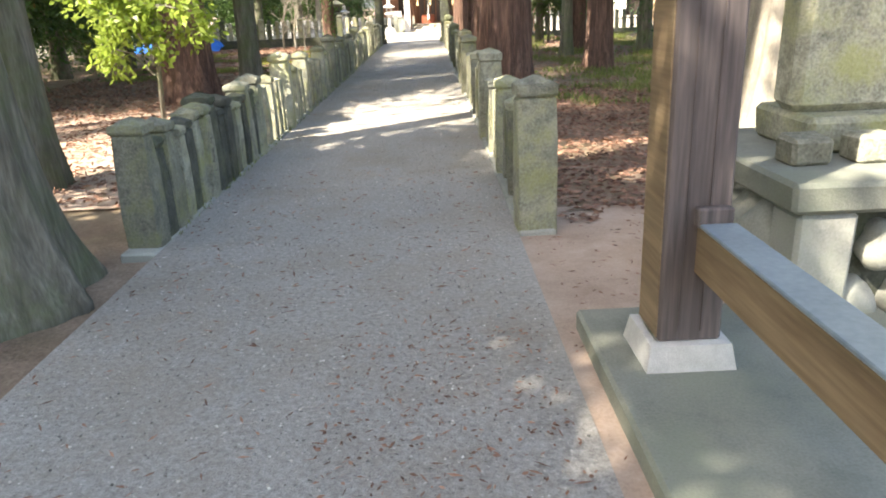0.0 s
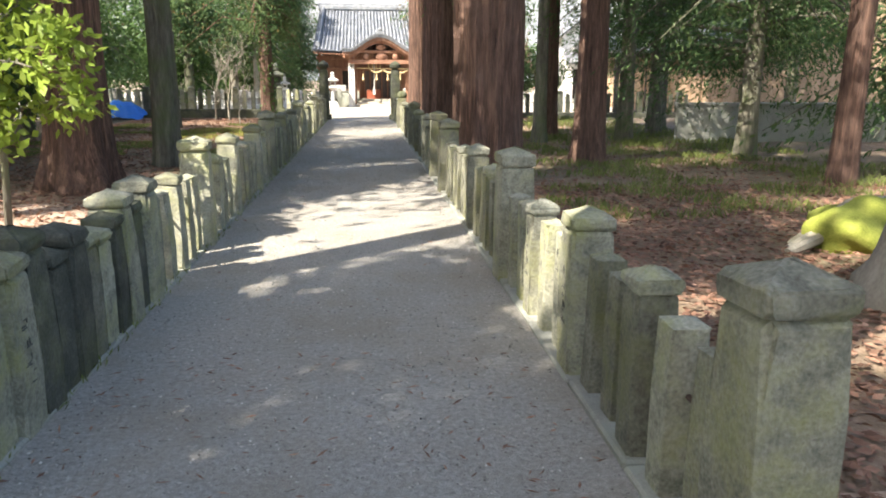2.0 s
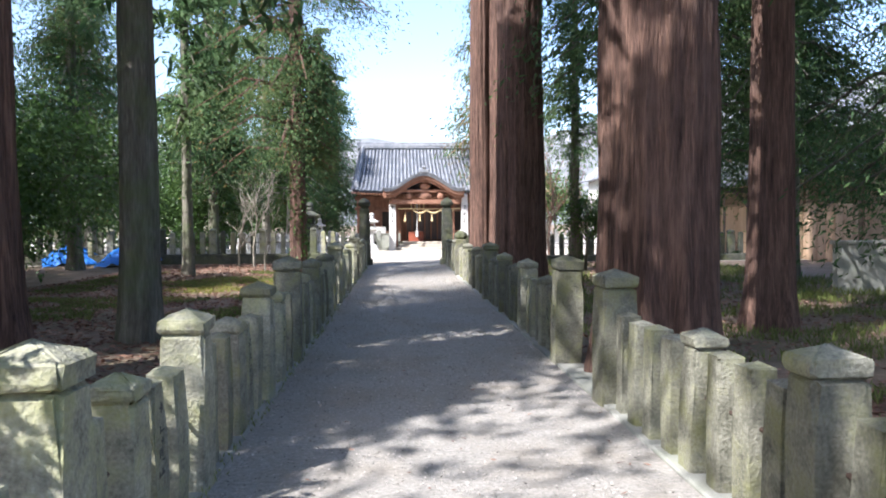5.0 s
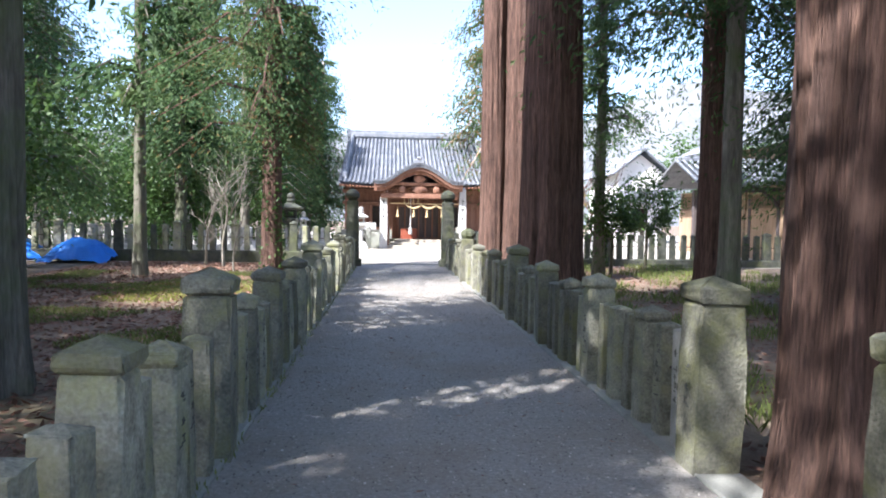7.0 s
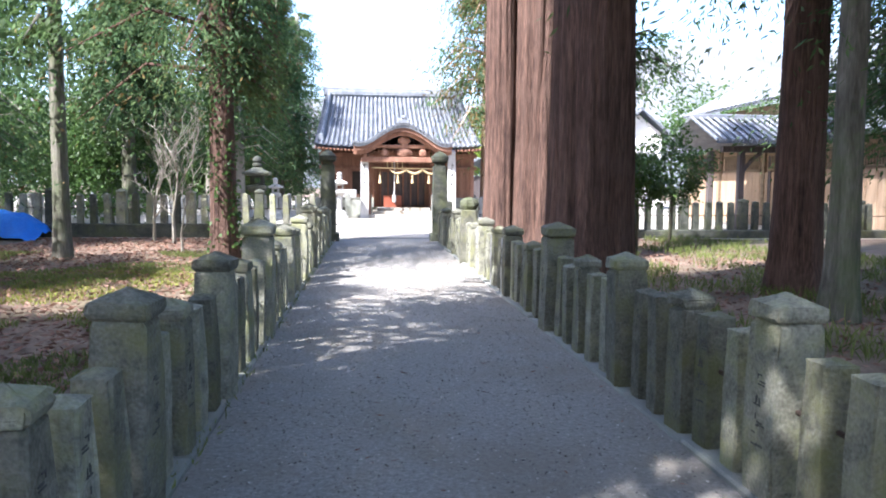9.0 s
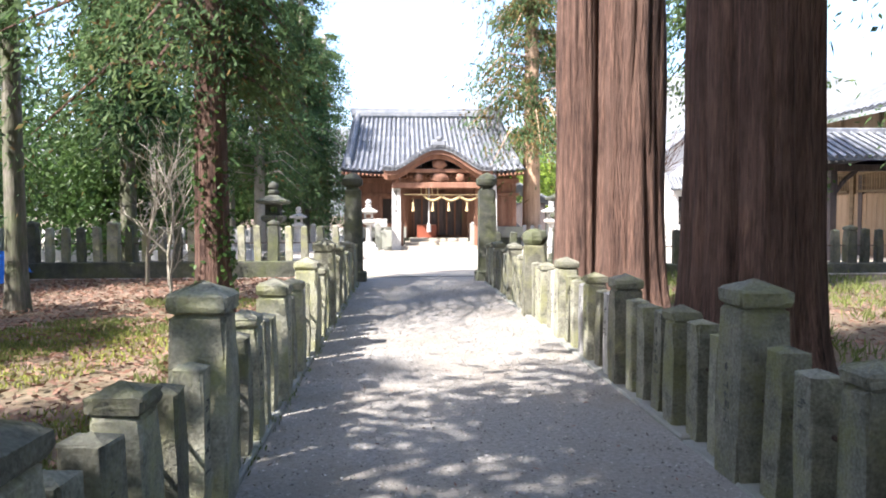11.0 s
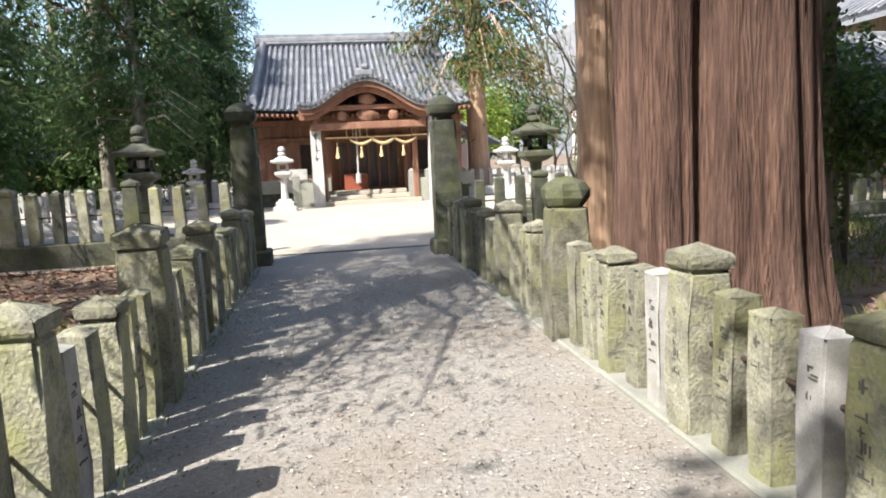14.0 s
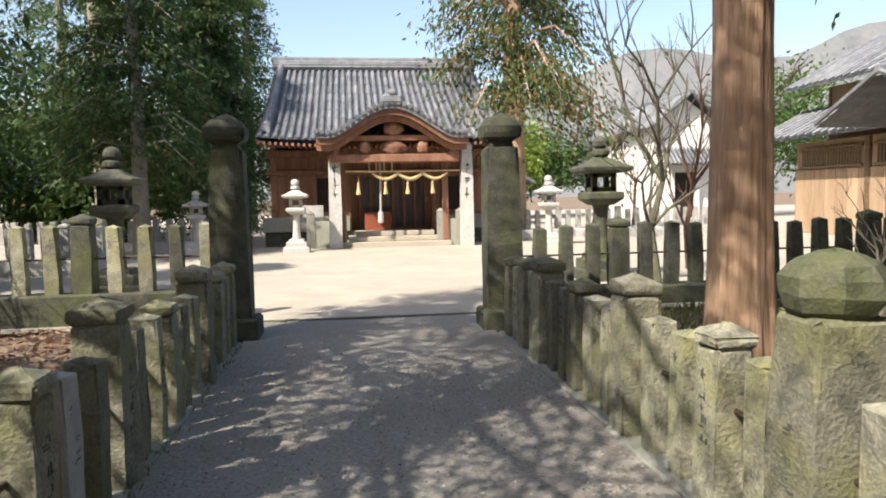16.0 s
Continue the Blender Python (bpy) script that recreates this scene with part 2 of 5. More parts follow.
def tube(bm, pts, radii, seg=8):
    """A round tapered tube along points."""
    rings = []
    for i, p in enumerate(pts):
        p = Vector(p)
        d = Vector(pts[min(i + 1, len(pts) - 1)]) - Vector(pts[max(i - 1, 0)])
        d.normalize()
        u = d.cross(Vector((0.3, 0.9, 0.2))).normalized()
        w = d.cross(u)
        r = radii[i] if isinstance(radii, (list, tuple)) else radii
        rings.append([bm.verts.new(p + r * (math.cos(2 * math.pi * k / seg) * u + math.sin(2 * math.pi * k / seg) * w)) for k in range(seg)])
    for a, b in zip(rings, rings[1:]):
        for k in range(seg):
            bm.faces.new((a[k], a[(k + 1) % seg], b[(k + 1) % seg], b[k]))
    bm.faces.new(rings[0][::-1])
    bm.faces.new(rings[-1])


def quads(name, v, material, parent=None, label=""):
    """A mesh of loose quads from an (n, 4, 3) array."""
    n = len(v)
    me = bpy.data.meshes.new(name)
    me.vertices.add(4 * n)
    me.vertices.foreach_set("co", v.reshape(-1).astype(np.float32))
    me.loops.add(4 * n)
    me.loops.foreach_set("vertex_index", np.arange(4 * n, dtype=np.int32))
    me.polygons.add(n)
    me.polygons.foreach_set("loop_start", np.arange(0, 4 * n, 4, dtype=np.int32))
    me.update(calc_edges=True)
    me.materials.append(material)
    ob = new(name, me)
    if parent is not None:
        ob.parent = parent
    if label:
        ob["label"] = label
    return ob


def leaf_quads(c, d, length, width, rng):
    """Diamond leaves at c pointing along d, with random roll."""
    n = len(c)
    d = d / np.linalg.norm(d, axis=1, keepdims=True)
    r = rng.normal(size=(n, 3))
    s = np.cross(d, r)
    s /= np.linalg.norm(s, axis=1, keepdims=True) + 1e-9
    L = (length * rng.uniform(0.6, 1.3, n))[:, None]
    W = (width * rng.uniform(0.6, 1.3, n))[:, None]
    a, b = c - d * L * 0.5, c + d * L * 0.5
    m = c - d * L * 0.05
    return np.stack([a, m + s * W * 0.5, b, m - s * W * 0.5], axis=1)


# ---- setting: ground, path, courtyard ----
PL, PR = -1.95, 0.56
PATH_END = 32.9


def sheet(name, x0, x1, y0, y1, z, material, step, amp, kind="structure", label="", category="", rough_edge=0.0):
    nx, ny = max(2, int((x1 - x0) / step)), max(2, int((y1 - y0) / step))
    bm = B()
    g = []
    for j in range(ny + 1):
        row = []
        for i in range(nx + 1):
            x, y = x0 + (x1 - x0) * i / nx, y0 + (y1 - y0) * j / ny
            dz = amp * (noise.noise((x * 0.35, y * 0.35, 3)) + 0.5 * noise.noise((x * 1.3, y * 1.3, 7)))
            if rough_edge and i in (0, nx):
                x += rough_edge * noise.noise((y * 1.7, x, 5))
            row.append(bm.verts.new((x, y, z + dz)))
        g.append(row)
    for j in range(ny):
        for i in range(nx):
            bm.faces.new((g[j][i], g[j][i + 1], g[j + 1][i + 1], g[j + 1][i]))
    ob = finish(name, bm, material, smooth=True)
    return tagged(ob, label, category, kind=kind)


sheet("ground", -900, 900, -300, 1500, -0.14, M_SOIL, 60, 0.0, label="brown forest soil reaching to the horizon", category="ground")
sheet("ground_left", -26, PL + 0.01, -12, 33.3, -0.035, M_SOIL, 0.5, 0.05, label="brown woodland soil beside the path", category="ground")
sheet("ground_right", PR + 0.02, 26, 5.25, 33.3, -0.03, M_SOIL, 0.5, 0.05, label="brown woodland soil with dead leaves beside the path", category="ground")
sheet("ground_sandy", PR - 0.01, 12, -12, 5.4, -0.012, M_BARE, 0.3, 0.015, label="bare pinkish sandy soil at the path entrance", category="ground")
sheet("ground_bare", -9, PL - 0.26, 6.0, 12.6, -0.012, M_BARE, 0.4, 0.03, label="pale trodden bare soil beside the fence", category="ground")
sheet("path", PL, PR, -12, PATH_END, 0.0, M_ASPHALT, 0.35, 0.006, label="worn grey asphalt path strewn with twigs", category="path", rough_edge=0.0)
sheet("courtyard", -40, 45, PATH_END, 90, -0.01, M_SAND, 1.5, 0.012, label="pale sandy courtyard before the shrine", category="courtyard")

# kerb strips under the fences
for nm, x0, x1, y0, y1 in (("kerb_left", PL - 0.24, PL, 4.6, 31.7), ("kerb_right", PR, PR + 0.26, 4.7, 31.7)):
    k = tagged(new(nm), "low weathered concrete kerb strip under the stone fence", "kerb", kind="structure")
    y, i = y0, 0
    rk = random.Random(4 if x0 < 0 else 5)
    while y < y1:
        e = min(y1, y + rk.uniform(0.85, 1.0))
        bm = B()
        box(bm, x0, x1, y + 0.006, e - 0.006, -0.12, 0.022 + rk.uniform(-0.008, 0.01), 0.012, 0.004, rk)
        part("kerb_stone", bm, M_CONC, k)
        y = e
bm = B()
box(bm, PL - 0.1, PR + 0.1, PATH_END, PATH_END + 0.1, -0.1, 0.012, 0.008)
tagged(finish("threshold", bm, M_STONE_D), "flat stone threshold where the path meets the sand", "threshold", kind="structure")

# ---- stone fences ----
RP = random.Random(11)


def post_mesh(w, h, style, rng):
    """Shaft and cap meshes of one fence post: style 'cap' has a grooved square cap, 'point' a plain pyramid top."""
    bm = B()
    top = h - (0.53 * w + 0.02 if style == "cap" else 0.20 * w)
    prof = [(w / 2 * 1.02, -0.1), (w / 2, h * 0.3), (w / 2 * 0.98, h * 0.6), (w / 2 * 0.97, top)]
    if style == "round":
        top = h - 0.27
        prof = [(w / 2, -0.1), (w / 2, h * 0.3), (w / 2 * 0.98, h * 0.55), (w / 2 * 0.96, top), (w / 2 * 0.82, top + 0.02)]
    elif style == "cap":
        prof += [(w / 2 * 0.80, top + 0.018)]
    else:
        prof += [(w / 2 * 0.93, top + 0.008), (w * 0.05, h)]
    lathe(bm, prof, square=True)
    es = [e for e in bm.edges if abs(e.verts[0].co.z - e.verts[1].co.z) > 0.1]
    bmesh.ops.bevel(bm, geom=es, offset=0.10 * w, segments=2, affect='EDGES')
    for v in bm.verts:
        v.co += Vector((rng.uniform(-1, 1), rng.uniform(-1, 1), rng.uniform(-1, 1))) * 0.006
    shaft = bpy.data.meshes.new("post")
    bm.to_mesh(shaft)
    bm.free()
    cap = None
    if style == "round":
        bm = B()
        z = top + 0.02
        lathe(bm, [(w / 2 * 0.85, z), (w / 2 * 1.02, z + 0.02), (w / 2 * 1.22, z + 0.07), (w / 2 * 1.22, z + 0.125), (w / 2 * 1.0, z + 0.175), (w / 2 * 0.5, z + 0.205), (0.01, z + 0.215)], seg=8, rot=math.pi / 8)
        for v in bm.verts:
            v.co += Vector((rng.uniform(-1, 1), rng.uniform(-1, 1), rng.uniform(-1, 1))) * 0.008
        cap = bpy.data.meshes.new("cap")
        bm.to_mesh(cap)
        bm.free()
    if style == "cap":
        bm = B()
        z = top + 0.018
        lathe(bm, [(w / 2 * 0.86, z), (w / 2 * 1.02, z + 0.012), (w / 2 * 1.06, z + 0.035), (w / 2 * 1.04, z + 0.30 * w), (w / 2 * 0.97, z + 0.35 * w), (w * 0.06, h)], square=True)
        bmesh.ops.bevel(bm, geom=[e for e in bm.edges if abs(e.verts[0].co.z - e.verts[1].co.z) > 0.01], offset=0.05 * w, segments=2, affect='EDGES')
        for v in bm.verts:
            v.co += Vector((rng.uniform(-1, 1), rng.uniform(-1, 1), rng.uniform(-1, 1))) * 0.006
        cap = bpy.data.meshes.new("cap")
        bm.to_mesh(cap)
        bm.free()
    return shaft, cap


KINDS = {"tall": (0.265, 1.06, "cap"), "round": (0.285, 1.22, "round"), "big": (0.225, 0.91, "cap"), "mid": (0.185, 0.80, "cap"), "small": (0.150, 0.72, "point")}
POSTS = {k: [post_mesh(w, h * f, s, RP) for f in (0.985, 1.0, 1.02)] for k, (w, h, s) in KINDS.items()}


def letters_mesh(w, h, n, rng):
    """Illegible incised writing: short dark strokes down a face."""
    bm = B()
    for i in range(n):
        zc = h * 0.74 - i * h * 0.12
        for _ in range(4):
            x, dz = rng.uniform(-0.2, 0.2) * w, rng.uniform(-0.03, 0.03)
            a, b = (rng.uniform(0.01, 0.026), 0.003) if rng.random() < 0.6 else (0.003, rng.uniform(0.01, 0.024))
            box(bm, x - a, x + a, -0.0015, 0.0015, zc + dz - b, zc + dz + b)
    me = bpy.data.meshes.new("lettering")
    bm.to_mesh(me)
    bm.free()
    me.materials.append(M_INK)
    return me


LETTERS = [letters_mesh(0.15, 0.75, n, RP) for n in (3, 4, 4)]


def put_post(fence, kind, x, y, white=False, rng=RP, letter=0, scale=1.0, z=0.0, dark=False):
    shaft, cap = rng.choice(POSTS[kind])
    p = new("post", shaft)
    p.parent = fence
    p.location = (x + rng.uniform(-0.012, 0.012), y, z)
    p.rotation_euler = (rng.uniform(-0.02, 0.02), rng.uniform(-0.02, 0.02), rng.uniform(-0.05, 0.05))
    p.scale = (1, 1, scale * rng.uniform(0.98, 1.02))
    material = M_GRANITE_W if white else M_STONE_D if dark else M_STONE
    objs = [p]
    if cap:
        c = new("cap", cap)
        c.parent = p
        objs.append(c)
    for o in objs:
        if not o.data.materials:
            o.data.materials.append(M_STONE)
        o.material_slots[0].link = 'OBJECT'
        o.material_slots[0].material = M_STONE_D if kind == "round" and o is not p else material
    if white:
        p["label"] = "newer pale granite post"
    if letter:
        t = new("lettering", rng.choice(LETTERS))
        t.parent = p
        t["kind"] = "stuff"
        w = KINDS[kind][0]
        t.location = (letter * (w / 2 + 0.001), 0, 0)
        t.rotation_euler = (0, 0, math.pi / 2)
    return p


def run_fence(name, x, majors, side, whites, label):
    """Majors: (y, kind); a mid post stands halfway between two majors, with small ones in the gaps."""
    f = thing(name, 0, 0, 0, label, "fence")
    rng = random.Random(len(majors) + int(side * 3))
    spots = []
    for (y0, k0), (y1, k1) in zip(majors, majors[1:]):
        gap = y1 - y0
        n = max(1, round(gap / 0.31))
        spots.append((y0, k0))
        if side > 0 and y0 < 8:
            m = round(gap / 0.225)
            spots += [(y0 + gap * i / m, "big" if i % 4 == 2 else "mid") for i in range(1, m)]
        elif gap > 1.7 or k0 != "tall" or k1 != "tall":
            for i in range(1, n):
                spots.append((y0 + gap * i / n, "mid" if i == n // 2 else "small"))
    spots.append(majors[-1])
    for y, k in spots:
        white = any(abs(y - w) < 0.155 for w in whites)
        put_post(f, k, x, y, white, rng, dark=side > 0 and y < 8 and rng.random() < 0.6, scale=rng.uniform(0.9, 1.0) if side > 0 and y < 8 else 1.0, letter=side if (white or rng.random() < (0.45 if y > 14 else 0.1)) else 0)
    for ya, yb in ((majors[0][0], 13.2), (14.82, majors[-1][0])) if side < 0 else ((majors[0][0], majors[-1][0]),):
        bm = B()
        pts = [(x, y, 0.44 + 0.012 * math.sin(y * 2.1)) for y in np.linspace(ya, yb, 30)]
        tube(bm, pts, 0.012, 6)
        part("iron_rail", bm, M_IRON, f, "thin rusty rail threaded through the posts")
    return f


RIGHT = [(4.86, "tall"), (6.68, "big"), (8.6, "tall"), (10.46, "big"), (13.2, "tall"), (14.82, "tall"), (16.95, "big"), (18.8, "big"), (20.76, "tall"), (22.85, "big"), (24.94, "big"), (26.86, "round"), (28.55, "big"), (30.3, "big"), (31.5, "mid")]
LEFT = [(4.85, "big"), (6.44, "big"), (8.17, "big"), (10.06, "tall"), (11.62, "big"), (13.55, "big"), (15.1, "tall"), (17.03, "big"), (18.72, "big"), (20.6, "tall"), (22.45, "big"), (24.4, "big"), (26.25, "tall"), (28.25, "big"), (30.25, "big"), (31.5, "mid")]
run_fence("stone_fence", 0.69, RIGHT, -1, (15.1, 23.05, 24.1, 25.25), "row of mossy grey stone posts with pyramid caps beside the path")
run_fence("stone_fence", -2.06, LEFT, 1, (23.8, 24.7, 26.5, 27.65), "row of mossy stone posts with incised writing along the path")

# ---- gate posts and cross fences ----


def gate_post(x, y, lean):
    g = thing("gate_post", x, y, 0, "tall mossy stone gate post darkened for shade, with a carved cap", "gate post", "pair of gate posts")
    g.rotation_euler = (0, radians(lean), 0)
    bm = B()
    rng = random.Random(int(x * 10))
    lathe(bm, [(0.185, 0.0), (0.18, 0.7), (0.17, 1.4), (0.16, 1.86), (0.125, 1.88), (0.12, 1.93)], square=True)
    bmesh.ops.bevel(bm, geom=[e for e in bm.edges if abs(e.verts[0].co.z - e.verts[1].co.z) > 0.1], offset=0.03, segments=2, affect='EDGES')
    for v in bm.verts:
        v.co += Vector([rng.uniform(-0.008, 0.008) for _ in range(3)])
    # the gate post's shade is put into its dark stone colour
    part("shaft", bm, M_STONE_D, g)
    bm = B()
    lathe(bm, [(0.12, 1.93), (0.185, 1.97), (0.20, 2.02), (0.20, 2.09), (0.13, 2.17), (0.015, 2.24)], square=True)
    bmesh.ops.bevel(bm, geom=[e for e in bm.edges if abs(e.verts[0].co.z - e.verts[1].co.z) > 0.02], offset=0.03, segments=2, affect='EDGES')
    part("cap", bm, M_STONE_D, g)
    bm = B()
    box(bm, -0.25, 0.25, -0.25, 0.25, -0.12, 0.2, 0.03, 0.01, rng)
    part("footing", bm, M_STONE_D, g, "rough mossy footing block")


gate_post(-2.06, 32.1, -0.5)
gate_post(0.70, 32.1, -0.5)


def cross_fence(x0, x1, y, zb, name_label, seed, step=0.345, top=0.86, dark=False):
    f = thing("stone_fence", 0, y, 0, name_label, "fence")
    rng = random.Random(seed)
    x = x0
    bm = B()
    a, b = min(x0, x1) - 0.15, max(x0, x1) + 0.15
    box(bm, a, b, -0.16, 0.16, -0.15, zb, 0.02, 0.01, rng)
    part("base_wall", bm, M_STONE_D, f, "low mossy stone footing wall")
    i, sgn = 0, (1 if x1 > x0 else -1)
    while (x - x1) * sgn < 0:
        kind = "big" if i % 5 == 4 else "small"
        put_post(f, kind, x, 0, white=False, dark=dark or i % 3 == 1, rng=rng, scale=(top / 0.72 if kind == "small" else top * 1.12 / 0.91), z=zb - 0.08)
        x += sgn * step
        i += 1
    bm = B()
    tube(bm, [(a, 0, zb + 0.4), ((a + b) / 2, 0, zb + 0.4), (b, 0, zb + 0.4)], 0.012, 6)
    part("iron_rail", bm, M_IRON, f, "thin dark rail between the posts")


# darker stone on every third left post and all right ones paints backlit shade
cross_fence(-2.55, -13.5, 33.4, 0.34, "cross row of mossy stone posts on a low wall", 3)
cross_fence(1.10, 13.5, 33.4, 0.22, "cross row of stone posts on a low wall, darkened as if backlit", 8, dark=True)


# ---- stone lanterns ----


def stone_lantern(x, y, h, material, label, group="", z=0.0):
    g = thing("stone_lantern", x, y, z, label, "stone lantern", group)
    k = h / 2.4

    def lay(name, prof, sq=True, seg=6):
        bm = B()
        lathe(bm, [(r * k, zz * k) for r, zz in prof], seg=seg, square=sq)
        bmesh.ops.bevel(bm, geom=[e for e in bm.edges], offset=0.012 * k, segments=1, affect='EDGES')
        return part(name, bm, material, g)

    lay("plinth", [(0.42, -0.05), (0.42, 0.16), (0.33, 0.17), (0.33, 0.32), (0.25, 0.34), (0.24, 0.42)])
    lay("shaft", [(0.15, 0.42), (0.125, 0.6), (0.11, 0.95), (0.13, 1.18), (0.16, 1.22)], False, 12)
    lay("platform", [(0.17, 1.22), (0.30, 1.32), (0.30, 1.42), (0.26, 1.44)])
    bm = B()
    for sx in (-1, 1):
        for sy in (-1, 1):
            box(bm, (sx * 0.16 - 0.04) * k, (sx * 0.16 + 0.04) * k, (sy * 0.16 - 0.04) * k, (sy * 0.16 + 0.04) * k, 1.44 * k, 1.74 * k)
    box(bm, -0.2 * k, 0.2 * k, -0.2 * k, 0.2 * k, 1.44 * k, 1.52 * k)
    box(bm, -0.2 * k, 0.2 * k, -0.2 * k, 0.2 * k, 1.68 * k, 1.74 * k)
    part("light_box", bm, material, g)
    lay("roof", [(0.28, 1.74), (0.40, 1.77), (0.42, 1.84), (0.27, 1.90), (0.16, 1.97), (0.11, 2.0)])
    lay("finial", [(0.08, 2.0), (0.15, 2.04), (0.15, 2.12), (0.08, 2.15), (0.14, 2.19), (0.14, 2.27), (0.10, 2.33), (0.03, 2.36)], False, 12)
    return g


stone_lantern(-4.35, 36.0, 2.25, M_STONE_D, "tall weathered grey stone lantern behind the cross fence", "stone lanterns")
stone_lantern(3.18, 36.0, 2.35, M_STONE_D, "tall dark stone lantern behind the cross fence", "stone lanterns")
stone_lantern(-2.26, 44.1, 1.95, M_GRANITE, "pale granite lantern on a stepped plinth before the shrine", "pale lanterns")
stone_lantern(4.6, 44.1, 1.95, M_GRANITE, "pale granite lantern on a stepped plinth before the shrine", "pale lanterns")
stone_lantern(-4.9, 44.6, 1.7, M_GRANITE, "small pale granite lantern beside the shrine wall", "pale lanterns")

# ---- shrine ----
SX, SY = 0.36, 45.5
shrine = thing("shrine_hall", SX, SY, 0, "wooden shrine hall with a grey tiled roof and curved porch gable", "shrine")
rs = random.Random(21)
bm = B()
box(bm, -3.7, 3.5, 1.0, 7.5, -0.1, 0.42, 0.02)
part("stone_base", bm, M_STONE_D, shrine, "dark rubble stone base")
bm = B()
box(bm, -3.75, -1.2, 0.92, 1.1, 0.42, 0.86, 0.01)
part("stone_dado", bm, M_CONC, shrine, "pale grey stone dado wall")
bm = B()
box(bm, 1.5, 3.55, 0.92, 1.1, 0.42, 0.86, 0.01)
part("stone_dado", bm, M_CONC, shrine, "pale grey stone dado wall")
for i in range(3):
    bm = B()
    e = 0.26 * (2 - i)
    box(bm, -1.05 - e * 0.8, 1.25 + e * 0.8, -0.45 + 0.34 * i, 1.02, 0.14 * i - 0.1 * (i == 0), 0.14 * (i + 1), 0.015, 0.004, rs)
    part("step", bm, M_SAND, shrine, "worn pale stone step")
# dark recess with panelled doors at the back, boarded bays at the sides
bm = B()
box(bm, -3.3, 3.1, 1.5, 7.0, 0.42, 3.0)
part("inner_wall", bm, M_WOOD_SH, shrine, "reddish boarded wall")
bm = B()
box(bm, -0.95, 1.1, 1.46, 1.50, 0.5, 2.0)
part("doorway", bm, M_WOOD_DK, shrine, "dark panelled doorway")
for i in range(6):
    bm = B()
    box(bm, -0.93 + i * 0.34, -0.90 + i * 0.34 + 0.04, 1.42, 1.46, 0.5, 2.0)
    part("door_stile", bm, M_WOOD_SH, shrine)
for x0, x1 in ((-3.35, -2.3), (-2.2, -1.35), (1.45, 2.3), (2.4, 3.15)):
    for i in range(5):
        a = x0 + (x1 - x0) * i / 5
        bm = B()
        box(bm, a + 0.004, a + (x1 - x0) / 5 - 0.004, 1.06, 1.10, 0.86, 2.1, 0.004)
        part("board", bm, M_WOOD_SH, shrine)
for x in (-3.4, -2.25, -1.25, 1.36, 2.35, 3.2):
    bm = B()
    box(bm, x - 0.09, x + 0.09, 0.98, 1.18, 0.42, 3.0, 0.012)
    part("pillar", bm, M_WOOD_SH, shrine)
for z0, z1, y0 in ((2.1, 2.24, 0.94), (2.62, 2.82, 0.92)):
    bm = B()
    box(bm, -3.6, 3.4, y0, y0 + 0.2, z0, z1, 0.01)
    part("beam", bm, M_WOOD_SH, shrine)
for i in range(14):
    a = -3.35 + i * 0.465
    bm = B()
    box(bm, a + 0.01, a + 0.455, 1.06, 1.1, 2.24, 2.62, 0.004)
    part("panel", bm, M_WOOD_SH, shrine)
# flat shutter panels in the near-black that paints interior shade
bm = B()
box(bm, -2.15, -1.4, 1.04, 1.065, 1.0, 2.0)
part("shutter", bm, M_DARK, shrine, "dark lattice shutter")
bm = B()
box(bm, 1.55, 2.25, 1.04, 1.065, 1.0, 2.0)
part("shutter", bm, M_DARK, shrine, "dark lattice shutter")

# main roof
E_Y, E_Z, R_Y, R_Z = -0.25, 3.0, 3.1, 5.55
EX0, EX1, RX0, RX1 = -3.75, 3.45, -3.45, 2.95


def roof_pt(u, v):
    """u along the eave 0..1, v from eave to ridge, with the sag of a curved roof."""
    x = (EX0 + (EX1 - EX0) * u) * (1 - v) + (RX0 + (RX1 - RX0) * u) * v
    y = E_Y + (R_Y - E_Y) * v
    z = E_Z + (R_Z - E_Z) * (v ** 1.18) + 0.12 * (1 - v) * abs(2 * u - 1) ** 3
    return Vector((x, y, z))


bm = B()
NU, NV = 30, 10
g = [[bm.verts.new(roof_pt(i / NU, j / NV)) for i in range(NU + 1)] for j in range(NV + 1)]
for j in range(NV):
    for i in range(NU):
        bm.faces.new((g[j][i], g[j][i + 1], g[j + 1][i + 1], g[j + 1][i]))
back = [[bm.verts.new(Vector((p.x, 2 * R_Y - p.y, p.z))) for p in (roof_pt(i / NU, 0), roof_pt(i / NU, 1))] for i in range(NU + 1)]
for i in range(NU):
    bm.faces.new((back[i][0], back[i][1], back[i + 1][1], back[i + 1][0]))
for u in (0, 1):
    pts = [bm.verts.new(roof_pt(u, v / 6)) for v in range(7)]
    pts += [bm.verts.new(Vector((p.x, 2 * R_Y - p.y, p.z))) for p in (roof_pt(u, 0),)]
    bm.faces.new(pts)
bmesh.ops.solidify(bm, geom=bm.faces[:], thickness=0.08)
roof = part("roof", bm, M_TILE, shrine, "grey tiled roof")
rows, seg = 34, 9
bm = B()
for a0, b0 in zip(range(6), range(1, 7)):
    t0, t1 = math.pi * a0 / 6, math.pi * b0 / 6
    bm.faces.new([bm.verts.new(p) for p in ((0.068 * math.cos(t0), 0, 0.068 * math.sin(t0)), (0.068 * math.cos(t1), 0, 0.068 * math.sin(t1)), (0.058 * math.cos(t1), 1, 0.058 * math.sin(t1)), (0.058 * math.cos(t0), 1, 0.058 * math.sin(t0)))])
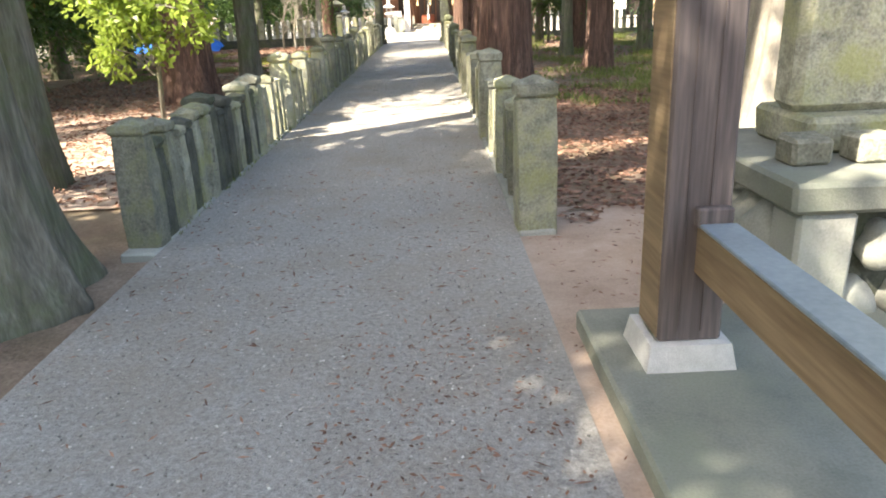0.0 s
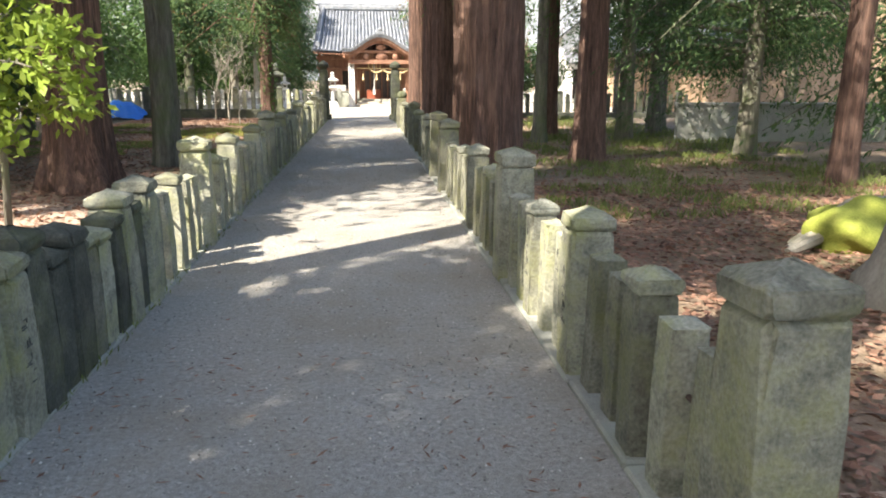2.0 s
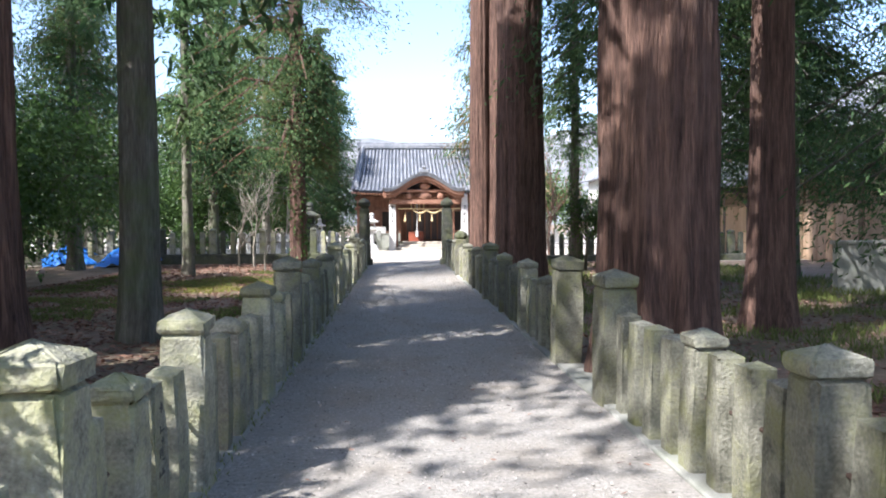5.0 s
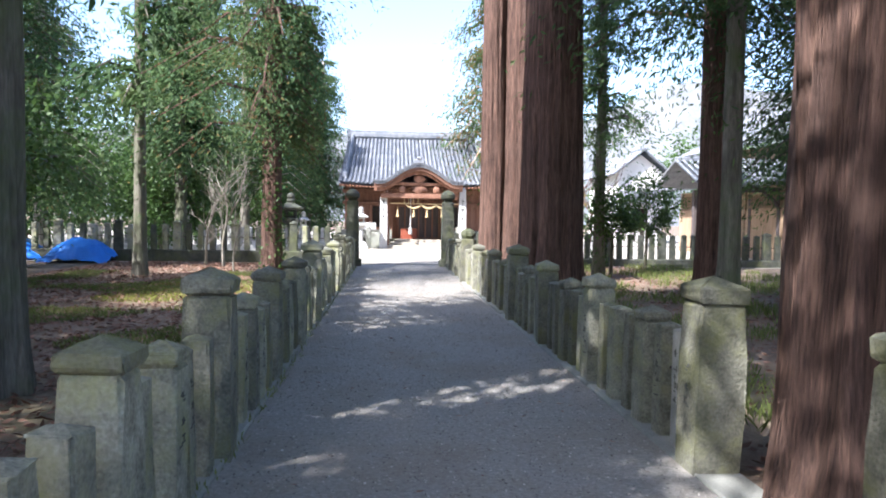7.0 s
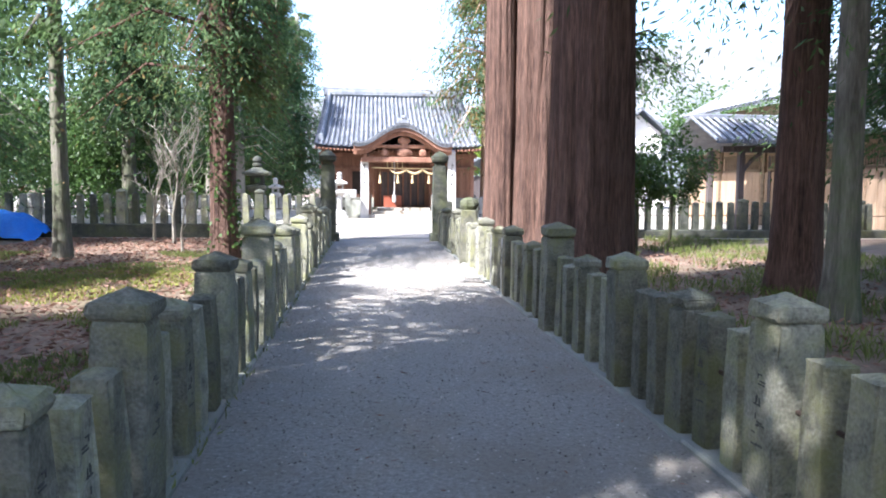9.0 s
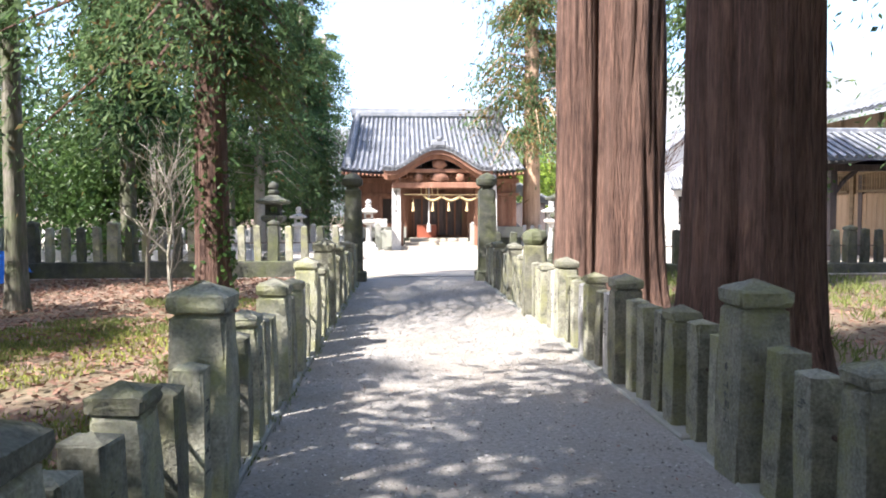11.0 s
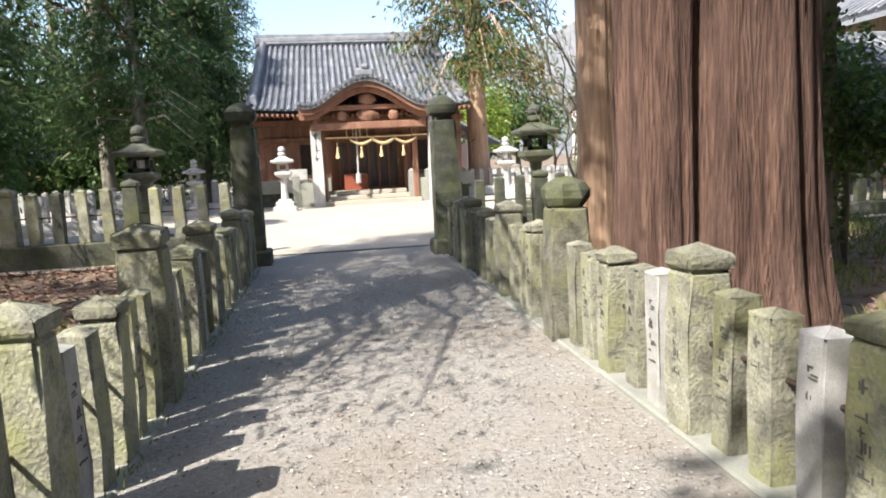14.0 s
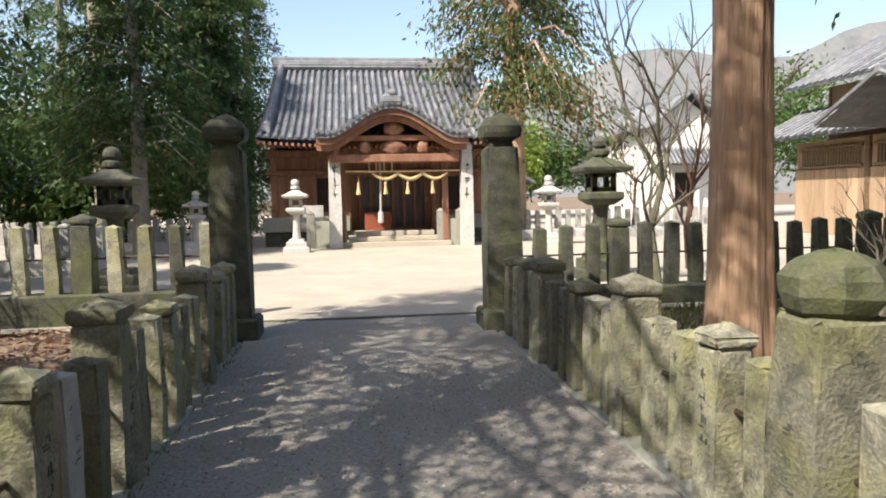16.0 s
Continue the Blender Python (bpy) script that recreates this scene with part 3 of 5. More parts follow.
bm.faces.new([bm.verts.new((0.068 * math.cos(math.pi * a0 / 6), 0, 0.068 * math.sin(math.pi * a0 / 6))) for a0 in range(7)][::-1])
bmesh.ops.remove_doubles(bm, verts=bm.verts[:], dist=0.0005)
tile_mesh = bpy.data.meshes.new("roof_tile")
bm.normal_update()
bm.to_mesh(tile_mesh)
bm.free()
tile_mesh.materials.append(M_TILE_ONE)
for r in range(rows):
    for k in range(seg):
        p, q = roof_pt((r + 0.5) / rows, k / seg), roof_pt((r + 0.5) / rows, (k + 1.08) / seg)
        d = q - p
        yv = d.normalized()
        zv = Vector((1, 0, 0)).cross(yv).normalized()
        xv = yv.cross(zv)
        o = new("roof_tile", tile_mesh)
        o.parent = roof
        m = Matrix((xv, yv * d.length, zv)).transposed().to_4x4()
        m.translation = p + zv * 0.012
        o.matrix_local = m
bm = B()
box(bm, RX0 - 0.05, RX1 + 0.05, R_Y - 0.16, R_Y + 0.16, R_Z - 0.05, R_Z + 0.26, 0.03)
for k in range(3):
    box(bm, RX0 - 0.07, RX1 + 0.07, R_Y - 0.2 + 0.03 * k, R_Y + 0.2 - 0.03 * k, R_Z + 0.03 + 0.09 * k, R_Z + 0.065 + 0.09 * k, 0.008)
tube(bm, [(RX0 - 0.1, R_Y, R_Z + 0.3), (0, R_Y, R_Z + 0.29), (RX1 + 0.1, R_Y, R_Z + 0.3)], 0.09, 8)
part("ridge", bm, M_TILE, roof, "stacked ridge tiles")
for u in (0.035, 0.965):
    bm = B()
    tube(bm, [roof_pt(u, v) + Vector((0, -0.03, 0.14)) for v in (0.12, 0.3, 0.5, 0.75, 1.0)], 0.10, 8)
    box(bm, roof_pt(u, 0.12).x - 0.13, roof_pt(u, 0.12).x + 0.13, roof_pt(u, 0.12).y - 0.1, roof_pt(u, 0.12).y + 0.06, roof_pt(u, 0.12).z - 0.02, roof_pt(u, 0.12).z + 0.28, 0.04)
    part("descending_ridge", bm, M_TILE, roof)
bm = B()
for i in range(46):
    p = roof_pt((i + 0.5) / 46, 0.0)
    box(bm, p.x - 0.035, p.x + 0.035, p.y + 0.05, p.y + 1.3, p.z - 0.17, p.z - 0.09)
part("rafters", bm, M_WOOD_SH, shrine, "close row of reddish rafters")["kind"] = "stuff"

# curved porch gable
KW = 2.05


def kara(s):
    """Height of the curved gable's edge at s from -1 to 1."""
    a = abs(s)
    return 2.95 + 0.86 * (0.5 + 0.5 * math.cos(math.pi * min(1, a * 1.02))) + 0.10 * max(0, a - 0.75) / 0.25


def kara_band(name, y0, y1, t0, t1, material, label=""):
    bm = B()
    n = 36
    ring = []
    for i in range(n + 1):
        s = -1 + 2 * i / n
        x, z = s * KW, kara(s)
        ring.append([bm.verts.new((x, y, zz)) for y, zz in ((y0, z + t0), (y0, z + t1), (y1, z + t1), (y1, z + t0))])
    for a, b in zip(ring, ring[1:]):
        for k in range(4):
            bm.faces.new((a[k], b[k], b[(k + 1) % 4], a[(k + 1) % 4]))
    bm.faces.new(ring[0])
    bm.faces.new(ring[-1][::-1])
    return part(name, bm, material, shrine, label)


kara_band("porch_roof", -1.28, 1.9, -0.04, 0.13, M_TILE, "curved tiled porch roof")
kara_band("bargeboard", -1.2, -1.1, -0.2, 0.0, M_WOOD_SH, "curved reddish bargeboard")
kara_band("bargeboard", -1.0, -0.92, -0.36, -0.2, M_WOOD_SH, "inner curved bargeboard")
for i in range(27):
    s = -1 + 2 * i / 26
    bm = B()
    tube(bm, [(s * KW, -1.34, kara(s) + 0.12), (s * KW, -0.6, kara(s) + 0.14), (s * KW, 1.2, kara(s) + 0.14)], 0.065, 6)
    part("cover_tile", bm, M_TILE, shrine)
bm = B()
box(bm, -0.28, 0.28, -1.36, -1.1, kara(0) + 0.08, kara(0) + 0.34, 0.06)
box(bm, -0.12, 0.12, -1.4, -1.1, kara(0) + 0.3, kara(0) + 0.46, 0.05)
tube(bm, [(0, -1.2, kara(0) + 0.24), (0, 1.9, kara(0) + 0.24)], 0.12, 8)
part("ridge_ornament", bm, M_TILE, shrine, "grey crest tile on the gable peak")
bm = B()
for i in range(25):
    s = -0.96 + 1.92 * i / 24
    box(bm, s * KW - 0.03, s * KW + 0.03, -0.9, 1.2, kara(s) - 0.14, kara(s) - 0.02)
part("porch_rafters", bm, M_WOOD_SH, shrine)["kind"] = "stuff"
for x in (-1.42, 1.52):
    bm = B()
    box(bm, x - 0.085, x + 0.085, -0.3, -0.13, 0.1, 2.72, 0.012)
    box(bm, x - 0.2, x + 0.2, -0.4, -0.05, 2.72, 2.82, 0.02)
    part("porch_pillar", bm, M_WOOD_SH, shrine)
bm = B()
box(bm, -1.75, 1.85, -0.86, -0.66, 2.36, 2.58, 0.02)
box(bm, -1.55, 1.65, -0.84, -0.68, 2.95, 3.1, 0.02)
part("carved_beam", bm, M_WOOD_SH, shrine, "carved rainbow beam")
for k, (x, z, w, h) in enumerate(((0.05, 2.76, 0.34, 0.2), (-0.75, 2.76, 0.16, 0.18), (0.85, 2.76, 0.16, 0.18), (0.05, 3.28, 0.26, 0.2), (-1.6, 2.62, 0.14, 0.16), (1.7, 2.62, 0.14, 0.16))):
    bm = B()
    bmesh.ops.create_icosphere(bm, subdivisions=3, radius=1.0)
    for v in bm.verts:
        q = v.co * (1 + 0.35 * noise.noise(v.co * 2.6 + Vector((k * 5, 0, 0))))
        v.co = Vector((x + q.x * w, -0.77 + q.y * 0.1, z + q.z * h))
    part("carving", bm, M_WOOD_SH, shrine, "carved wooden relief", True)
bm = B()
box(bm, -1.5, 1.6, 0.6, 0.66, 2.58, 3.5)
part("gable_infill", bm, M_WOOD_SH, shrine)

# straw rope with tassels, on two stone pillars
for x, lab in ((-1.24, "weathered white stone pillar with incised characters"), (2.46, "pale stone pillar with dark incised characters")):
    p = thing("stone_pillar", x, 45.0, 0, lab, "stone pillar", "pair of stone pillars")
    bm = B()
    rp = random.Random(int(x * 7) + 40)
    lathe(bm, [(0.18, -0.15), (0.175, 0.9), (0.165, 2.0), (0.155, 2.6), (0.14, 2.63), (0.15, 2.66), (0.15, 2.82), (0.06, 2.92)], square=True)
    bmesh.ops.bevel(bm, geom=[e for e in bm.edges if abs(e.verts[0].co.z - e.verts[1].co.z) > 0.1], offset=0.02, segments=1, affect='EDGES')
    for v in bm.verts:
        v.co += Vector([rp.uniform(-0.006, 0.006) for _ in range(3)])
    part("shaft", bm, M_GRANITE, p)
    bm = B()
    for i in range(3):
        zc = 2.2 - i * 0.36
        for _ in range(5):
            a, b = (rp.uniform(0.04, 0.09), 0.012) if rp.random() < 0.55 else (0.012, rp.uniform(0.05, 0.1))
            xx, zz = rp.uniform(-0.03, 0.03), zc + rp.uniform(-0.1, 0.1)
            box(bm, xx - a, xx + a, -0.176, -0.166, zz - b, zz + b)
    part("lettering", bm, M_INK, p, "dark incised characters")
rope = thing("straw_rope", SX, 44.9, 0, "sacred straw rope with hanging tassels strung between pillars", "rope")
bm = B()
pts = [(-1.3 + 3.5 * i / 40, 0, 2.13 - 0.02 * math.sin(math.pi * i / 40)) for i in range(41)]
tube(bm, pts, 0.022, 6)
part("cord", bm, M_ROPE, rope)
bm = B()
pts = []
for i in range(49):
    t = i / 48
    pts.append((-0.55 + 2.1 * t, 0, 2.06 - 0.16 * abs(math.sin(math.pi * t * 3))))
tube(bm, pts, [0.035 + 0.018 * math.sin(math.pi * i / 48) for i in range(49)], 8)
part("twisted_rope", bm, M_ROPE, rope)
for x in (-0.95, -0.2, 0.42, 1.12):
    bm = B()
    lathe(bm, [(0.012, 1.98), (0.014, 1.82), (0.04, 1.80), (0.03, 1.72), (0.065, 1.50), (0.06, 1.48)], seg=8, cx=x)
    part("tassel", bm, M_ROPE, rope)
bell = thing("bell_rope", 0.02, 45.15, 0, "white bell rope hanging with a knotted tassel", "bell rope")
bm = B()
tube(bm, [(0, 0, 2.4), (0.01, 0, 1.8), (0, 0, 1.0)], 0.03, 8)
part("cord", bm, M_GRANITE, bell)
bm = B()
lathe(bm, [(0.05, 1.0), (0.075, 0.95), (0.085, 0.72), (0.08, 0.68)], seg=10)
part("tassel", bm, M_GRANITE, bell)
bm = B()
tube(bm, [(-0.55, 0, 2.5), (0, 0, 2.44), (0.65, 0, 2.5)], 0.05, 8)
for x in (-0.3, -0.1, 0.12, 0.34):
    tube(bm, [(x, 0, 2.46), (x + 0.01, 0, 2.1)], 0.022, 6)
part("straw_bundle", bm, M_ROPE, bell, "straw bundle hung from the beam")
box_ob = thing("offering_box", 0.0, 46.75, 0.42, "red-brown wooden offering box with a slatted top", "offering box")
bm = B()
box(bm, -0.4, 0.4, -0.25, 0.25, 0, 0.5, 0.01)
part("body", bm, M_RED, box_ob)
for i in range(7):
    bm = B()
    box(bm, -0.38, 0.38, -0.23 + i * 0.068, -0.19 + i * 0.068, 0.5, 0.54)
    part("slat", bm, M_WOOD_SH, box_ob)
# balustrades beside the steps
for x0, x1 in ((-1.95, -1.05), (1.75, 2.3)):
    b = thing("stone_balustrade", (x0 + x1) / 2, 45.35, 0, "low pale stone balustrade beside the shrine steps", "balustrade", "stone balustrades")
    w = (x1 - x0) / 2
    bm = B()
    box(bm, -w, w, -0.09, 0.09, -0.05, 0.75, 0.015)
    part("panel", bm, M_CONC, b)
    for s in (-1, 1):
        bm = B()
        lathe(bm, [(0.11, -0.05), (0.11, 0.95), (0.12, 0.97), (0.02, 1.06)], cx=s * w, square=True)
        part("end_post", bm, M_CONC, b)
bg_box = thing("donation_plaque", -1.9, 45.9, 0.86, "pale framed notice leaning on the stone wall", "plaque")
bm = B()
box(bm, -0.3, 0.3, -0.02, 0.02, 0, 0.34, 0.008)
part("board", bm, M_GRANITE, bg_box)

# ---- buildings to the right ----


def tiled_slab(name, corners, material, parent, rows, label=""):
    """A sloping roof plane with raised tile rows: corners eave-a, eave-b, ridge-b, ridge-a."""
    a, b, c, d = [Vector(p) for p in corners]
    bm = B()
    vs = [bm.verts.new(p) for p in (a, b, c, d)]
    f = bm.faces.new(vs)
    bmesh.ops.solidify(bm, geom=[f], thickness=0.1)
    r = part(name, bm, material, parent, label)
    n = (b - a).cross(d - a).normalized()
    if n.z < 0:
        n = -n
    bm = B()
    for i in range(rows + 1):
        t = i / rows
        p, q = a.lerp(b, t), d.lerp(c, t)
        tube(bm, [p + n * 0.1, (p + q) / 2 + n * 0.1, q + n * 0.1], 0.06, 5)
    o = part("tile_field", bm, material, r)
    o["kind"] = "stuff"
    return r


hall = thing("long_hall", 13.6, 40, 0, "long timber hall with tan boarding, lattice windows and two-tier tiled roof", "building")
bm = B()
box(bm, 0.3, 8, -10, 7, -0.1, 2.9)
part("wall", bm, M_WOOD_TAN, hall, "tan timber wall")
bm = B()
box(bm, 0.26, 0.3, -10, 7, -0.1, 1.15)
part("lower_boarding", bm, M_WOOD_TAN, hall, "lower vertical boarding")
for i in range(34):
    bm = B()
    y = -10 + i * 0.5
    box(bm, 0.23, 0.26, y + 0.01, y + 0.49, 0.0, 2.0, 0.004)
    part("board", bm, M_WOOD_TAN, hall)
for i in range(5):
    y = -9.9 + i * 3.38
    bm = B()
    box(bm, 0.2, 0.34, y - 0.09, y + 0.09, 0, 2.9)
    part("post", bm, M_WOOD_BM, hall)
    w = B()
    for j in range(22):
        box(w, 0.2, 0.23, y + 0.3 + j * 0.125, y + 0.35 + j * 0.125, 2.12, 2.62)
    box(w, 0.19, 0.25, y + 0.2, y + 3.1, 2.04, 2.12)
    box(w, 0.19, 0.25, y + 0.2, y + 3.1, 2.62, 2.7)
    part("lattice_window", w, M_WOOD_BM, hall, "brown wooden lattice window")
tiled_slab("lower_roof", ((-0.7, -11, 2.95), (-0.7, 8, 2.95), (1.4, 8, 4.0), (1.4, -11, 4.0)), M_TILE, hall, 52, "lower grey tiled roof")
bm = B()
box(bm, 1.4, 7, -10, 7, 2.9, 4.75)
part("upper_wall", bm, M_WOOD_TAN, hall, "upper tan wall band")
for i in range(9):
    bm = B()
    box(bm, 1.36, 1.4, -9.9 + i * 2.1 - 0.06, -9.9 + i * 2.1 + 0.06, 3.9, 4.75)
    part("stud", bm, M_WOOD_BM, hall)
tiled_slab("upper_roof", ((0.5, -11, 4.7), (0.5, 8, 4.7), (4.6, 8, 6.9), (4.6, -11, 6.9)), M_TILE, hall, 52, "upper grey tiled roof")

hut = thing("roofed_gate", 10.6, 37.6, 0, "small open timber shelter with a grey tiled gable roof", "shelter")
for x in (0.9, 3.3):
    for y in (0, 2.2):
        bm = B()
        box(bm, x - 0.1, x + 0.1, y - 0.1, y + 0.1, -0.1, 2.75, 0.01)
        part("post", bm, M_WOOD_DK, hut)
    bm = B()
    tube(bm, [(x, -0.05, 1.9), (x + (0.35 if x < 2 else -0.35), -0.05, 2.35), (x + (0.7 if x < 2 else -0.7), -0.05, 2.62)], 0.07, 6)
    part("brace", bm, M_WOOD_DK, hut)
bm = B()
box(bm, 0.2, 4.0, -0.12, 0.12, 2.6, 2.8, 0.01)
part("beam", bm, M_WOOD_DK, hut)
tiled_slab("roof", ((-0.4, -0.9, 2.85), (4.6, -0.9, 2.85), (4.6, 1.1, 3.75), (-0.4, 1.1, 3.75)), M_TILE, hut, 18, "grey tiled roof slope")
tiled_slab("roof", ((-0.4, 3.1, 2.85), (4.6, 3.1, 2.85), (4.6, 1.1, 3.75), (-0.4, 1.1, 3.75)), M_TILE, hut, 18, "grey tiled roof slope")
bm = B()
box(bm, -0.45, 4.65, 1.0, 1.2, 3.78, 3.98, 0.03)
part("ridge", bm, M_TILE, hut)

kura = thing("storehouse", 16.4, 60, 0, "white plastered storehouse with a tiled gable roof and doorway panel painted near-black for the shade inside", "building")
bm = B()
v = [bm.verts.new(p) for p in ((-1.6, 0, -0.2), (1.6, 0, -0.2), (1.6, 0, 4.9), (0, 0, 6.1), (-1.6, 0, 4.9))]
f = bm.faces.new(v)
r = bmesh.ops.extrude_face_region(bm, geom=[f])
bmesh.ops.translate(bm, verts=[e for e in r["geom"] if isinstance(e, bmesh.types.BMVert)], vec=(0, 7, 0))
bmesh.ops.recalc_face_normals(bm, faces=bm.faces[:])
part("wall", bm, M_PLASTER, kura, "white plaster wall")
# flat panel on the wall; its near-black paints the shade inside the doorway
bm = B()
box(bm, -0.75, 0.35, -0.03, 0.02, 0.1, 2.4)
part("door", bm, M_DARK, kura, "doorway panel painted near-black for the shade inside")
bm = B()
box(bm, -0.95, -0.78, -0.3, 0.0, 0, 2.6)
box(bm, 0.38, 0.55, -0.3, 0.0, 0, 2.6)
box(bm, -1.1, 0.7, -0.35, 0.0, 2.5, 2.75)
part("door_surround", bm, M_PLASTER, kura)
tiled_slab("canopy", ((-1.5, -1.0, 2.75), (1.1, -1.0, 2.75), (1.1, 0.0, 3.6), (-1.5, 0.0, 3.6)), M_TILE, kura, 12, "small tiled canopy over the door")
tiled_slab("roof", ((-2.1, -0.6, 4.62), (-2.1, 7.6, 4.62), (0, 7.6, 6.3), (0, -0.6, 6.3)), M_TILE, kura, 24, "grey tiled roof slope")
tiled_slab("roof", ((2.1, -0.6, 4.62), (2.1, 7.6, 4.62), (0, 7.6, 6.3), (0, -0.6, 6.3)), M_TILE, kura, 24, "grey tiled roof slope")
bm = B()
box(bm, -0.15, 0.15, -0.65, 7.65, 6.3, 6.55, 0.04)
part("ridge", bm, M_TILE, kura)

shed = thing("small_shed", 5.6, 58, 0, "small dark shed with a low tiled gable roof", "shed")
bm = B()
box(bm, -1.6, 1.6, 0, 4, -0.1, 2.0)
part("wall", bm, M_WOOD_DK, shed)
tiled_slab("roof", ((-2.1, -0.5, 1.9), (-2.1, 4.5, 1.9), (0, 4.5, 3.0), (0, -0.5, 3.0)), M_TILE, shed, 16)
tiled_slab("roof", ((2.1, -0.5, 1.9), (2.1, 4.5, 1.9), (0, 4.5, 3.0), (0, -0.5, 3.0)), M_TILE, shed, 16)
pav = thing("small_shrine", -11.5, 52, 0, "small side shrine with a curved greenish roof among trees", "shrine")
bm = B()
box(bm, -1.0, 1.0, 0, 2, -0.1, 1.9)
part("wall", bm, M_WOOD_SH, pav)
tiled_slab("roof", ((-2.0, -1.0, 1.8), (2.0, -1.0, 1.8), (1.6, 1.2, 3.0), (-1.6, 1.2, 3.0)), M_PALEMETAL, pav, 10)
tiled_slab("roof", ((-2.0, 3.4, 1.8), (2.0, 3.4, 1.8), (1.6, 1.2, 3.0), (-1.6, 1.2, 3.0)), M_PALEMETAL, pav, 10)

# pale inner stone fences beyond the courtyard
for xa, xb, yy, sd in ((-12.5, -3.9, 45.2, 31), (3.6, 12.0, 47.0, 32), (-12.5, -5.6, 39.6, 33)):
    f = thing("pale_stone_fence", 0, yy, 0, "low row of pale granite posts on a footing", "fence", "pale stone fences")
    rng = random.Random(sd)
    bm = B()
    box(bm, xa, xb, -0.14, 0.14, -0.1, 0.3, 0.02)
    part("footing", bm, M_GRANITE, f)
    x = xa + 0.15
    i = 0
    while x < xb:
        put_post(f, "mid" if i % 6 == 0 else "small", x, 0, True, rng, z=0.2)
        x += 0.33
        i += 1

# far hills, with the distance haze put into their blue-grey colour
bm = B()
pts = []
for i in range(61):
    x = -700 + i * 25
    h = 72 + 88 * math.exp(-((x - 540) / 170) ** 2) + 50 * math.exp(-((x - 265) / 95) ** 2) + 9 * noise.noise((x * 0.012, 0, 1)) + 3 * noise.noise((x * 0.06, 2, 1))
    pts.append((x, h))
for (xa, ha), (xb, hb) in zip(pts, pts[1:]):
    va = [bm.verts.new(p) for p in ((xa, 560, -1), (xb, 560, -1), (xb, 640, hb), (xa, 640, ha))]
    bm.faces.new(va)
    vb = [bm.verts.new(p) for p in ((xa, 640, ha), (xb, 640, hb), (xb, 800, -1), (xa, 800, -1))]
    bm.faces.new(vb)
tagged(finish("backdrop", bm, M_HILL), "distant wooded hills with haze painted into their grey", "hills", kind="structure")

# ---- trees ----


def trunk_mesh(bm, r, h, flare, rng, ridges=0.05, seg=56, rows=26, lean=(0, 0), top=0.55):
    """A trunk with root flare and vertical bark ridges."""
    ph = [rng.uniform(0, 6.28) for _ in range(4)]
    rings = []
    for j in range(rows + 1):
        t = (j / rows) ** 1.6
        z = -0.15 + t * (h + 0.15)
        ring = []
        for i in range(seg):
            a = 2 * math.pi * i / seg
            rr = r * (1 - (1 - top) * t)
            fl = flare * math.exp(-max(0, z) / 0.45) * (0.75 + 0.45 * math.sin(5 * a + ph[0]) * math.sin(2 * a + ph[1]))
            rd = ridges * r * (noise.noise((math.cos(a) * 7, math.sin(a) * 7, z * 0.35 + ph[2])) + 0.6 * noise.noise((math.cos(a) * 15, math.sin(a) * 15, z * 0.6 + ph[3])))
            q = rr + fl + rd * 1.6
            ring.append(bm.verts.new((q * math.cos(a) + lean[0] * t, q * math.sin(a) + lean[1] * t, z)))
        rings.append(ring)
    for a, b in zip(rings, rings[1:]):
        for i in range(seg):
            bm.faces.new((a[i], a[(i + 1) % seg], b[(i + 1) % seg], b[i]))
    bm.faces.new(rings[-1])


